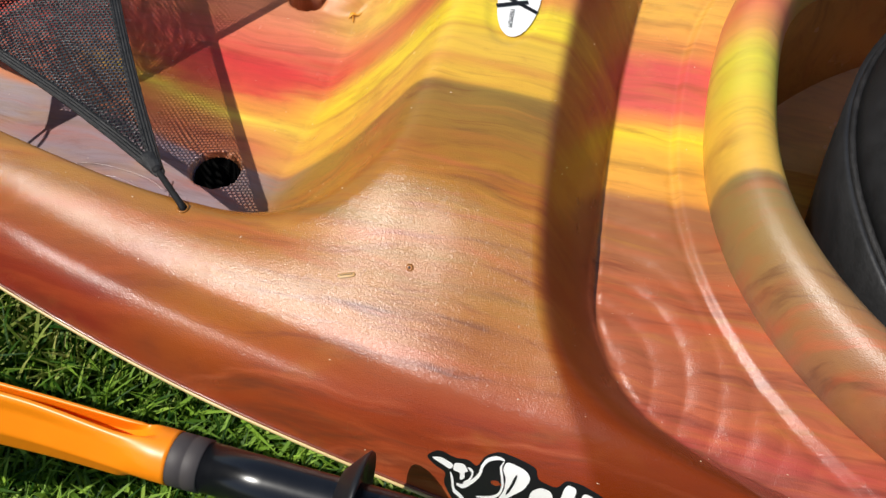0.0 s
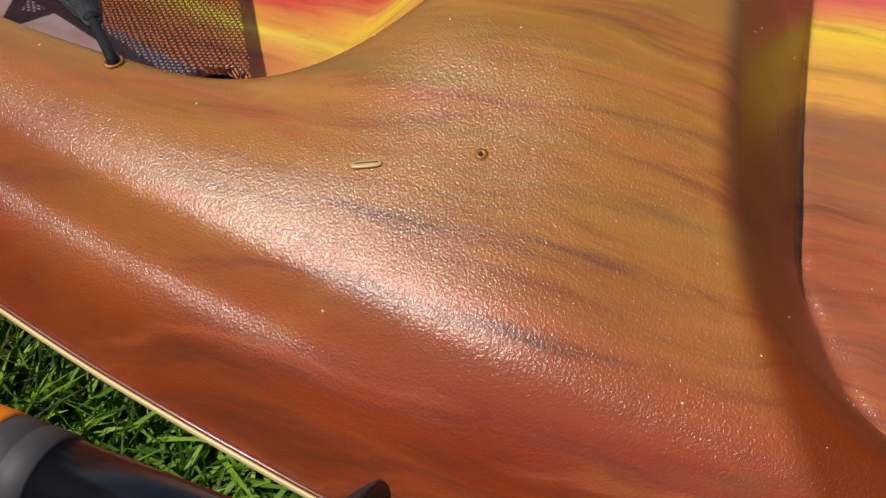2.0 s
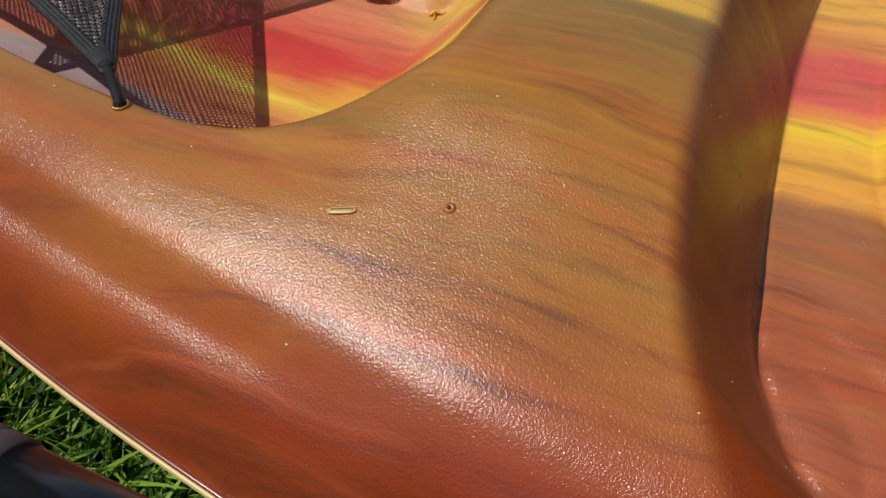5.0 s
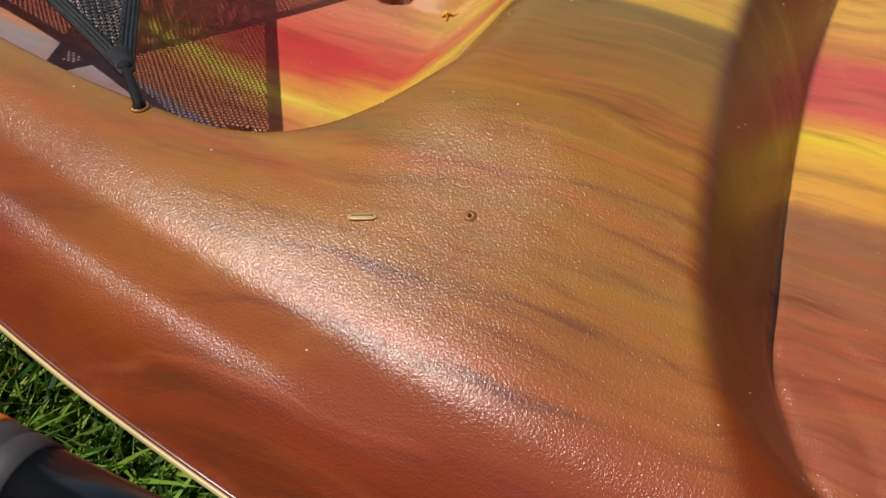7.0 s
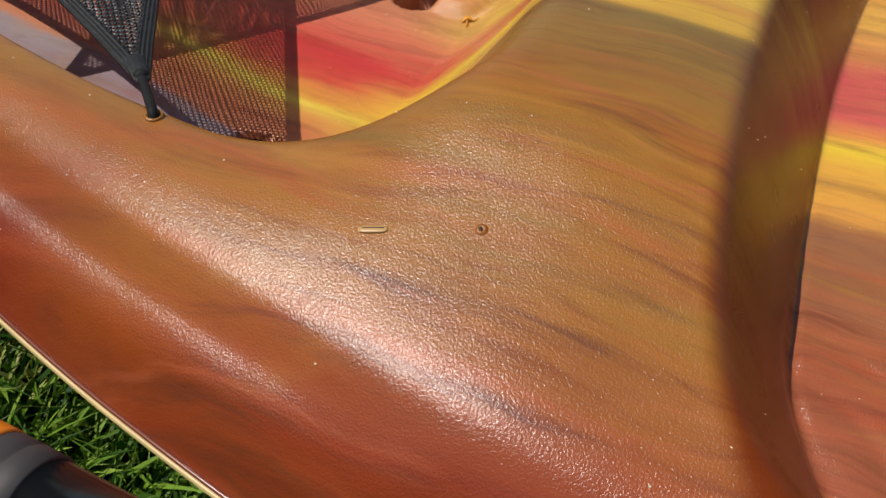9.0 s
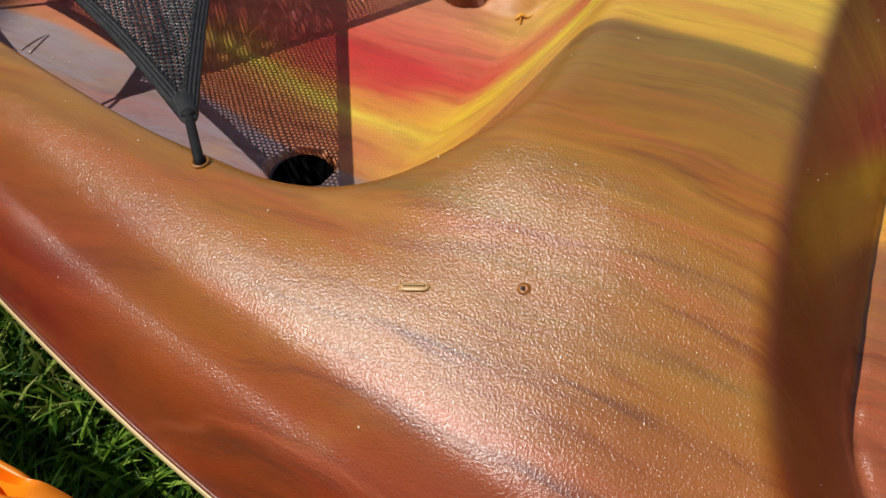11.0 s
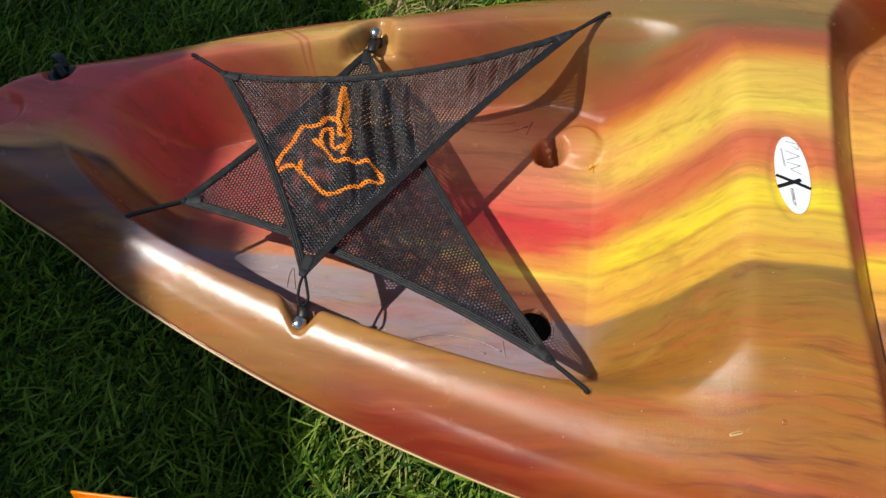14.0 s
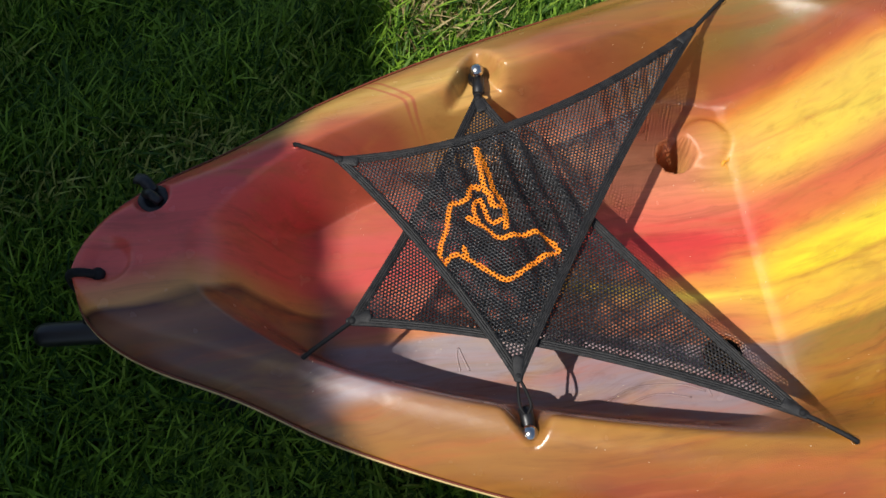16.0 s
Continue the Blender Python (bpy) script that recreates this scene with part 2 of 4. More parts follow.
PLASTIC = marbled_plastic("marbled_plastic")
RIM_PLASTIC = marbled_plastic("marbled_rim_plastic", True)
PALE = plain("worn_plastic", (192, 152, 98), 0.3)
SEAM = plain("trimmed_edge", (206, 180, 122), 0.35)
SEAM_LIP = plain("lip_plastic", (120, 62, 44), 0.2)
BLACK = plain("black_plastic", (26, 26, 28), 0.42, bump=0.0004)
CORD = plain("black_cord", (25, 24, 25), 0.7, scale=900, spread=0.5, bump=0.0012, spec=0.3)
# near-black that paints the shade inside the scuppers
BORE_SHADE = plain("bore_shade", (10, 10, 10), 0.9, spec=0.05)
TAPE = plain("black_webbing", (33, 32, 32), 0.5, scale=1100, spread=0.8, bump=0.0022, spec=0.4)
NET = plain("black_net", (33, 32, 33), 0.4, scale=330, spread=0.9, bump=0.0016, spec=0.55)
ORANGE_INK = plain("orange_ink", (246, 140, 26), 0.6, scale=500)
STEEL = plain("steel", (196, 196, 192), 0.22, 1.0)
PAPER = plain("white_vinyl", (240, 240, 238), 0.4, spread=0.03)
INK = plain("black_ink", (16, 16, 18), 0.5)
GREYINK = plain("grey_ink", (120, 124, 130), 0.5)
SEATFOAM = plain("seat_fabric", (34, 34, 35), 0.42, scale=260, spread=0.3, bump=0.0006, spec=0.45)
ORANGE = plain("orange_plastic", (250, 138, 14), 0.36, scale=30, spread=0.06)
SHAFT = plain("black_shaft", (17, 18, 21), 0.24, scale=60, spread=0.25, spec=0.6)
FERRULE = plain("grey_rubber", (66, 60, 59), 0.6, scale=120)
DUST = plain("dust", (226, 206, 170), 0.6)
STRAW = plain("dry_leaf", (226, 158, 44), 0.6, scale=400, spread=0.3)
BARK = plain("bark", (70, 54, 40), 0.85, bump=0.004)


def leafy(name, a, b, dry):
    n = Nodes(name)
    geo = n.add("ShaderNodeNewGeometry")
    r = geo.outputs["Random Per Island"]
    col = n.mix(n.math("POWER", r, 1.4), lin(*a), lin(*b))
    patch = n.noise(n.co, 2.6, 2)
    col = n.mix(n.math("MULTIPLY", n.band(n.math("ADD", n.math("MULTIPLY", r, 0.35), patch), 0.80, 0.98), 0.7), col, lin(*dry))
    n.set(Base_Color=col, Roughness=0.55, Specular_IOR_Level=0.25)
    thin = n.add("ShaderNodeBsdfTranslucent")
    n.put(thin.inputs[0], col)
    m = n.add("ShaderNodeMixShader")
    m.inputs[0].default_value = 0.28
    n.put(m.inputs[1], n.bsdf.outputs[0])
    n.put(m.inputs[2], thin.outputs[0])
    n.put(n.t.nodes["Material Output"].inputs[0], m.outputs[0])
    return n.mat


GRASS = leafy("grass_blades", (27, 68, 14), (148, 188, 60), (190, 176, 112))
DRY = leafy("dry_blades", (150, 128, 84), (214, 196, 146), (190, 168, 120))
LEAF = leafy("hedge_leaves", (38, 66, 26), (66, 98, 36), (90, 100, 50))


def soil():
    n = Nodes("turf")
    a, b = n.noise(n.co, 60, 5), n.noise(n.co, 3, 3)
    col = n.mix(n.band(a, 0.3, 0.7), lin(12, 18, 7), lin(26, 42, 13))
    col = n.mix(n.math("MULTIPLY", n.band(b, 0.5, 0.8), 0.25), col, lin(66, 66, 38))
    n.bump(a, 0.6, 0.01)
    return n.set(Base_Color=col, Roughness=0.9)


TURF = soil()


# ---- mesh tools ----
def raw(name, verts, faces, material, parent=None, label="", smooth=True):
    me = bpy.data.meshes.new(name)
    me.from_pydata([tuple(v) for v in verts], [], [tuple(f) for f in faces])
    me.validate()
    me.materials.append(material)
    if smooth:
        me.shade_smooth()
    ob = new(name, me)
    if parent:
        ob.parent = parent
    if label:
        tagged(ob, label)
    return ob


def part(name, bm, material, parent=None, label="", smooth=True):
    me = bpy.data.meshes.new(name)
    bm.normal_update()
    bm.to_mesh(me)
    bm.free()
    me.materials.append(material)
    if smooth:
        me.shade_smooth()
    ob = new(name, me)
    if parent:
        ob.parent = parent
    if label:
        tagged(ob, label)
    return ob


def curve_points(ctrl, n=24):
    """A smooth line through the control points."""
    c = np.array(ctrl, float)
    if len(c) == 2:
        return c[0] + (c[1] - c[0]) * np.linspace(0, 1, n)[:, None]
    p = np.vstack([2 * c[0] - c[1], c, 2 * c[-1] - c[-2]])
    out = []
    for k in range(len(c) - 1):
        a, b, d, e = p[k : k + 4]
        for t in np.linspace(0, 1, max(3, n // (len(c) - 1)), endpoint=k == len(c) - 2):
            out.append(0.5 * (2 * b + (d - a) * t + (2 * a - 5 * b + 4 * d - e) * t * t + (3 * b - a - 3 * d + e) * t**3))
    return np.array(out)


def sweep(pts, radius, sides=8, flat=1.0, caps=True):
    """Vertices and faces of a tube along pts; radius: a number or one per point; flat: its height against its width."""
    pts = np.array(pts, float)
    r = np.broadcast_to(np.array(radius, float), (len(pts),))
    tan = np.gradient(pts, axis=0)
    tan /= np.linalg.norm(tan, axis=1)[:, None] + 1e-12
    up = np.array((0, 0, 1.0))
    verts, faces = [], []
    for p, t, rr in zip(pts, tan, r):
        u = up if abs(t[2]) < 0.95 else np.array((1.0, 0, 0))
        side = np.cross(t, u)
        side /= np.linalg.norm(side)
        top = np.cross(side, t)
        for k in range(sides):
            a = 2 * math.pi * k / sides
            verts.append(p + rr * (side * math.cos(a) + top * math.sin(a) * flat))
    for i in range(len(pts) - 1):
        for k in range(sides):
            faces.append((i * sides + k, i * sides + (k + 1) % sides, (i + 1) * sides + (k + 1) % sides, (i + 1) * sides + k))
    if caps:
        faces.append(tuple(range(sides))[::-1])
        faces.append(tuple((len(pts) - 1) * sides + k for k in range(sides)))
    return verts, faces


def tube(name, ctrl, radius, material, parent=None, label="", n=24, sides=8, flat=1.0):
    v, f = sweep(curve_points(ctrl, n), radius, sides, flat)
    return raw(name, v, f, material, parent, label)


def lathe(name, profile, material, parent=None, label="", sides=20, m=None):
    """A body turned about z from (radius, height) rows."""
    verts, faces = [], []
    for r, h in profile:
        for k in range(sides):
            a = 2 * math.pi * k / sides
            verts.append(Vector((r * math.cos(a), r * math.sin(a), h)))
    for i in range(len(profile) - 1):
        for k in range(sides):
            faces.append((i * sides + k, i * sides + (k + 1) % sides, (i + 1) * sides + (k + 1) % sides, (i + 1) * sides + k))
    faces.append(tuple(range(sides))[::-1])
    faces.append(tuple((len(profile) - 1) * sides + k for k in range(sides)))
    if m:
        verts = [m @ v for v in verts]
    return raw(name, verts, faces, material, parent, label)


def empty(name, at, label, category, group=""):
    ob = new(name)
    ob.location = at
    ob.empty_display_size = 0.05
    return tagged(ob, label, category, group)


def under(ob, parent):
    """Makes ob, whose vertices are in world metres, a part of parent."""
    ob.parent = parent
    ob.matrix_parent_inverse = Matrix.Translation(-Vector(parent.location))
    return ob


# ---- the ground ----
bm = bmesh.new()
bmesh.ops.create_grid(bm, x_segments=60, y_segments=60, size=200)
for v in bm.verts:
    if v.co.length > 30:
        v.co.z = 0.3 * noise.noise(v.co * 0.02)
ground = part("ground", bm, TURF)
tagged(ground, "lawn soil under green grass", "ground", kind="structure")

# ---- the kayak's form: x along it, towards its bow; y across; z up ----
MID, HALF, LONG = 0.90, 0.385, 1.321


def half_width(x):
    r = np.clip(np.abs(MID - x) / (LONG + 0.011), 0, 1)
    w = HALF * np.maximum(1 - r**2.3, 0) ** 0.755
    end = np.clip(LONG - np.abs(MID - x), 0, 10)
    blunt = 0.296 * np.power(end, 0.42)
    mix = ss((end - 0.08) / 0.16)
    return blunt * (1 - mix) + w * mix


def rise(slopes):
    """A profile from its slopes at distances in from the seam, scaled to climb from 0 to 1."""
    d = np.linspace(0, 0.1, 400)
    s = np.interp(d, [p for p, _ in slopes], [v for _, v in slopes])
    z = np.concatenate([[0], np.cumsum((s[1:] + s[:-1]) / 2 * np.diff(d))])
    return d, z / z[-1]


LEDGED = rise([(0, 1.9), (0.012, 1.75), (0.022, 0.58), (0.029, 0.34), (0.034, 0.80), (0.039, 0.90), (0.050, 0.54), (0.063, 0.26), (0.079, 0.10), (0.094, 0)])
SHOULDER = rise([(0, 1.85), (0.011, 1.70), (0.0185, 0.80), (0.0235, 0.54), (0.0275, 0.40), (0.0300, 0.42), (0.0335, 0.82), (0.038, 1.0), (0.042, 0.82), (0.0455, 0.54), (0.0495, 0.37), (0.056, 0.29), (0.064, 0.23), (0.076, 0.11), (0.092, 0)])
SHARP = rise([(0, 2.5), (0.008, 2.1), (0.018, 1.25), (0.028, 0.98), (0.036, 0.84), (0.0415, 0.72), (0.0455, 0.50), (0.050, 0.36), (0.057, 0.27), (0.066, 0.17), (0.080, 0.05), (0.092, 0)])
PLAIN = rise([(0, 1.5), (0.015, 1.25), (0.03, 0.95), (0.044, 0.78), (0.054, 0.56), (0.065, 0.24), (0.080, 0.08), (0.095, 0)])


def arch_profile(rows):
    """The deck's arch from its slopes at distances in from the seam."""
    d = np.linspace(0, 0.45, 600)
    s = np.interp(d, [p for p, _ in rows], [v for _, v in rows])
    return d, np.concatenate([[0], np.cumsum((s[1:] + s[:-1]) / 2 * np.diff(d))])


ARCH = arch_profile([(0.050, 0), (0.062, 0.06), (0.075, 0.20), (0.090, 0.31), (0.110, 0.37), (0.135, 0.41), (0.155, 0.31), (0.172, 0.11), (0.192, 0.02), (0.30, 0.0)])


def smooth_line(rows, blur):
    """A rounded line through (place, value) rows."""
    a = np.linspace(-0.1, 0.5, 601)
    v = np.interp(np.abs(a), [p for p, _ in rows], [q for _, q in rows])
    k = np.exp(-(np.arange(-60, 61) / (blur * 1000)) ** 2)
    return a, np.convolve(np.pad(v, 60, mode="edge"), k / k.sum(), "valid")


STEP_HEAD = smooth_line([(0, 0.497), (0.08, 0.501), (0.14, 0.5045), (0.19, 0.510), (0.225, 0.517), (0.26, 0.5275), (0.278, 0.537), (0.291, 0.547), (0.307, 0.562), (0.317, 0.578), (0.331, 0.622), (0.36, 0.76)], 0.008)
STEP_FOOT = smooth_line([(0, 0.5565), (0.08, 0.5580), (0.12, 0.560), (0.17, 0.5635), (0.205, 0.5675), (0.223, 0.573), (0.243, 0.583), (0.257, 0.591), (0.272, 0.604), (0.285, 0.622), (0.298, 0.655), (0.308, 0.70), (0.32, 0.765), (0.335, 0.86), (0.36, 1.02)], 0.007)


def wall_profile(rows):
    """How far the step has fallen between its head and its foot, from its slopes."""
    u = np.linspace(0, 1.06, 300)
    slope = np.interp(u, [p for p, _ in rows], [q for _, q in rows])
    z = np.concatenate([[0], np.cumsum((slope[1:] + slope[:-1]) / 2 * np.diff(u))])
    return u, z / z[-1]


WALL = wall_profile([(0, 0), (0.10, 0.22), (0.21, 0.90), (0.36, 1.03), (0.52, 1.15), (0.70, 1.50), (0.94, 1.52), (0.99, 0.6), (1.03, 0)])
SOFT_WALL = wall_profile([(0, 0), (0.10, 0.55), (0.22, 1.04), (0.60, 1.12), (0.92, 1.14), (0.985, 0.5), (1.02, 0)])


RAMP = wall_profile([(0, 0), (0.05, 0.2), (0.17, 1.0), (0.88, 1.0), (0.97, 0.35), (1.0, 0), (1.06, 0)])


def seam_height(x):
    r = np.abs(MID - x) / LONG
    return 0.218 + 0.067 * np.clip((r - 0.45) / 0.55, 0, 1) ** 1.1


def opening(x, a):
    """How far a place lies outside of the cockpit's mouth."""
    def rho(u, v):
        return (np.abs((u - 1.205) / 0.535) ** 2.6 + np.abs(v / 0.315) ** 2.6) ** (1 / 2.6)
    h = 1e-4
    r = rho(x, a)
    g = np.hypot(rho(x + h, a) - rho(x - h, a), rho(x, a + h) - rho(x, a - h)) / (2 * h)
    return (r - 1) / np.maximum(g, 0.5)


def top(x, y):
    """The height of the deck's skin."""
    x, y = np.broadcast_arrays(np.asarray(x, float), np.asarray(y, float))
    a, w, zs = np.abs(y), half_width(x), seam_height(x)
    w = np.maximum(w, 1e-4)
    s = np.clip(a / w, 0, 1)
    d = w - a
    k = np.clip(w / 0.21, 0.35, 1)
    dd = d / k
    crown = 0.293 + 0.014 * ss((-x - 0.05) / 0.3) + 0.0015 * ss((x - 0.05) / 0.1) + 0.0050 * ss((x - 0.22) / 0.17) * (1 - 0.8 * ss((x - 0.46) / 0.08))
    even = np.maximum(ss((x - 0.37) / 0.10), 0.8 * (1 - ss((x - 0.06) / 0.14)))
    fore = ss((x - 0.16) / 0.16)
    ledged = np.interp(dd, *LEDGED) * (1 - fore) + np.interp(dd, *SHOULDER) * fore
    bare = np.interp(dd, *PLAIN) * (1 - fore) + np.interp(dd, *SHARP) * fore
    climb = ledged * (1 - even) + bare * even
    rim = zs + (crown - zs) * climb
    arch = np.interp(d, *ARCH)
    skin = rim + arch * ss((x - 0.30) / 0.13)
    # the open well aft of the deck
    inset = 0.062 + 0.066 * np.clip(x + 0.16, 0, 0.44)
    wide = 0.040 + 0.075 * ss((x - 0.20) / 0.2)
    side = np.clip(1 - (w - inset - a) / wide, 0, 2)
    fore = np.clip(1 - (0.425 - x) / 0.145, 0, 2)
    back = np.clip(1 - (x + 0.310) / 0.115, 0, 2)
    t = np.sqrt(side**2 + fore**2 + back**2)
    share = fore**2 / np.maximum(t**2, 1e-6)
    sink = (1 - ss(0.04 + 0.96 * t)) * (1 - share) + np.interp(1 - t, *RAMP) * share
    floor = 0.171 + 0.012 * (a / 0.2) ** 2
    skin = skin + (floor - skin) * sink
    # the step down to the foredeck and the cockpit's rim
    head, foot = np.interp(a, *STEP_HEAD), np.interp(a, *STEP_FOOT)
    e = opening(x, a)
    low = 0.2535 - (0.2535 - zs) * np.clip(s, 0, 1) ** 3 + 0.003 * ss((0.12 - e) / 0.04) + 0.005 * ss((0.069 - e) / 0.007)
    arc = (np.hypot(x - 0.562, a - 0.265) - 0.0105) / 0.0225
    arc = arc - np.floor(arc)
    quilt = 1 - (2 * arc - 1) ** 2
    cross = (0.55 * x + a) / 0.024
    cross = 1 - (2 * (cross - np.floor(cross)) - 1) ** 2
    ripple = (0.0014 * quilt + 0.0009 * cross) * ss((a - 0.06) / 0.05) * (1 - ss((a - 0.275) / 0.04)) * ss((e - 0.067) / 0.008) * ss((x - foot) / 0.004)
    u, softer = (x - head) / (foot - head), ss((a - 0.185) / 0.06)
    fall = np.interp(u, *WALL) * (1 - softer) + np.interp(u, *SOFT_WALL) * softer
    skin = skin + (low + ripple - skin) * fall
    skin = np.where(e < 0.02, skin + (0.05 - skin) * ss((0.02 - e) / 0.022), skin)
    # dents in the rim for the two hooks
    ad = a + np.where(y < 0, 0.015, 0.0)
    left = 0.862 * (x + 0.016) - 0.507 * (ad - 0.208)
    right = -0.862 * (x - 0.022) - 0.507 * (ad - 0.210)
    cut = -0.005 * np.log(np.exp(-np.clip(left, -0.1, 0.1) / 0.005) + np.exp(-np.clip(right, -0.1, 0.1) / 0.005))
    near_rim = (skin > 0.262) & (x < 0.08)
    skin = skin + np.where(near_rim, 0.0010 * (y > 0) * np.exp(-(((cut + 0.006) / 0.006) ** 2)) * ss((0.243 - a) / 0.02) * ss((a - 0.165) / 0.01), 0)
    skin = skin + (np.minimum(skin, np.where(y < 0, 0.251, 0.258)) - skin) * ss(cut / np.where(y < 0, 0.021, 0.012))
    # scuppers with a raised boss, a dimple at the tip, the cups of plug, pin and slot
    hole = np.hypot(x - 0.226, a - 0.122)
    boss = np.hypot(x - 0.262, a - 0.135)
    skin = skin + 0.010 * (1 - ss((boss - 0.020) / 0.014)) * ss((hole - 0.0185) / 0.006) * (y > 0)
    skin = skin - 0.150 * (1 - ss((hole - 0.0175) / 0.004))
    skin = skin - 0.007 * (1 - ss((np.hypot(x + 0.383, y - 0.006) - 0.014) / 0.013))
    skin = skin - 0.012 * (1 - ss((np.hypot(x + 0.344, y - 0.072) - 0.012) / 0.008))
    oval = np.hypot((x - 0.4615) / 0.021, (y + 0.005) / 0.052)
    skin = skin - 0.0022 * (1 - ss((oval - 1.0) / 0.16))
    return skin


def top_at(x, y):
    return float(top(np.array(x), np.array(y)))


kayak = empty("kayak", (0.9, 0, 0), "orange, yellow and brown marbled plastic kayak lying on the lawn", "kayak")

# the deck: rows along x, denser where the camera passes
xs = np.concatenate([MID - LONG + 0.1065 * np.linspace(0, 1, 60) ** 1.8, np.arange(-0.312, 0.492, 0.0032), np.arange(0.493, 0.66, 0.0017), np.arange(0.662, 0.80, 0.0032), np.linspace(0.81, MID + LONG - 0.02, 110), [MID + LONG - 0.006, MID + LONG]])
vs = np.linspace(-1, 1, 261)
X = np.repeat(xs[:, None], len(vs), 1)
Y = half_width(xs)[:, None] * np.sign(vs) * np.abs(vs) ** 0.92
Z = top(X, Y)
nv = len(vs)
grid = np.arange(len(xs) * nv).reshape(len(xs), nv)
quads = np.stack([grid[:-1, :-1], grid[1:, :-1], grid[1:, 1:], grid[:-1, 1:]], -1).reshape(-1, 4)
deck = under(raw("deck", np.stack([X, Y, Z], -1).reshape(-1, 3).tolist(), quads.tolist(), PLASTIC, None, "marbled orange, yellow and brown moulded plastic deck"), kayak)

# the rolled rim of the cockpit
def mouth(out, z0, drop, n=220):
    t = np.linspace(0, 2 * math.pi, n)
    c, sn = np.cos(t), np.sin(t)
    bx = 1.205 + (0.535 + out) * np.sign(c) * np.abs(c) ** (2 / 2.6)
    by = (0.315 + out) * np.sign(sn) * np.abs(sn) ** (2 / 2.6)
    return np.stack([bx, by, z0 - drop * np.clip(np.abs(by) / 0.37, 0, 1) ** 4], -1)


v, f = sweep(mouth(0.019, 0.274, 0.02), 0.0255, 20, 1.65, False)
under(raw("coaming", v, f, RIM_PLASTIC, None, "rolled marbled rim round the cockpit"), kayak)
# the bottom: a rounded section from seam to keel
hx = xs[np.unique(np.concatenate([np.arange(0, 60), np.arange(60, len(xs), 5), [len(xs) - 2, len(xs) - 1]]))]
ha = np.linspace(0, math.pi, 41)
HX = np.repeat(hx[:, None], 41, 1)
zs_ = seam_height(hx)[:, None]
keel = 0.006 + 0.16 * np.clip((np.abs(MID - hx) / LONG - 0.6) / 0.4, 0, 1)[:, None] ** 2.2
HY = -half_width(hx)[:, None] * np.sign(np.cos(ha)) * np.abs(np.cos(ha)) ** 1.5
HZ = zs_ - (zs_ - keel) * np.sin(ha)[None] ** 1.5
hg = np.arange(HX.size).reshape(HX.shape)
hq = np.stack([hg[:-1, :-1], hg[:-1, 1:], hg[1:, 1:], hg[1:, :-1]], -1).reshape(-1, 4)
under(raw("hull", np.stack([HX, HY, HZ], -1).reshape(-1, 3).tolist(), hq.tolist(), PLASTIC, None, "marbled plastic bottom of the hull"), kayak)
for sgn in (-1, 1):
    line = np.stack([hx, sgn * (half_width(hx) + 0.0006), seam_height(hx)], -1)
    v, f = sweep(line, 0.0015, 6)
    under(raw("seam_edge", v, f, SEAM, None, "pale yellow trimmed edge along the hull"), kayak)
    line = np.stack([hx, sgn * (half_width(hx) - 0.0004), seam_height(hx) + 0.0026], -1)
    v, f = sweep(line, 0.0011, 8)
    under(raw("seam_lip", v, f, SEAM_LIP, None, "rounded glossy lip above the trimmed edge"), kayak)

# ---- what is fixed to the kayak ----
def on_deck(ob, lift):
    """Lays a flat mesh, drawn in x and y, on the deck."""
    me = ob.data
    co = np.array([v.co for v in me.vertices])
    z = top(co[:, 0], co[:, 1]) + lift
    for v, h in zip(me.vertices, z):
        v.co.z = h
    me.update()
    return ob


def patch(name, outline, material, parent, lift, label="", cuts=3):
    """A thin printed shape on the deck, with a turned-down edge."""
    bm = bmesh.new()
    f = bm.faces.new([bm.verts.new((x, y, 0)) for x, y in outline])
    bmesh.ops.triangulate(bm, faces=[f])
    if cuts:
        bmesh.ops.subdivide_edges(bm, edges=bm.edges[:], cuts=cuts, use_grid_fill=True)
    ob = on_deck(part(name, bm, material, None, label), lift)
    return under(ob, parent)


def ring(cx, cy, rx, ry, turn=0.0, n=40):
    c, s = math.cos(turn), math.sin(turn)
    return [(cx + rx * math.cos(a) * c - ry * math.sin(a) * s, cy + rx * math.cos(a) * s + ry * math.sin(a) * c) for a in np.linspace(0, 2 * math.pi, n, endpoint=False)]


def bar(p, q, w):
    p, q = Vector(p), Vector(q)
    n = (q - p).normalized().orthogonal() * w / 2
    return [tuple(p + n), tuple(p - n), tuple(q - n), tuple(q + n)]


def words(name, text, size, at, turn, material, parent, lift, label=""):
    cu = bpy.data.curves.new(name, "FONT")
    cu.body, cu.size, cu.align_x, cu.align_y = text, size, "CENTER", "CENTER"
    tmp = new(name + "_draft", cu)
    me = bpy.data.meshes.new_from_object(tmp.evaluated_get(bpy.context.evaluated_depsgraph_get()))
    bpy.data.objects.remove(tmp)
    me.transform(pose(at[0], at[1], 0, 0, 0, turn))
    me.materials.clear()
    me.materials.append(material)
    ob = new(name, me)
    if label:
        tagged(ob, label)
    on_deck(ob, lift)
    return under(ob, parent)


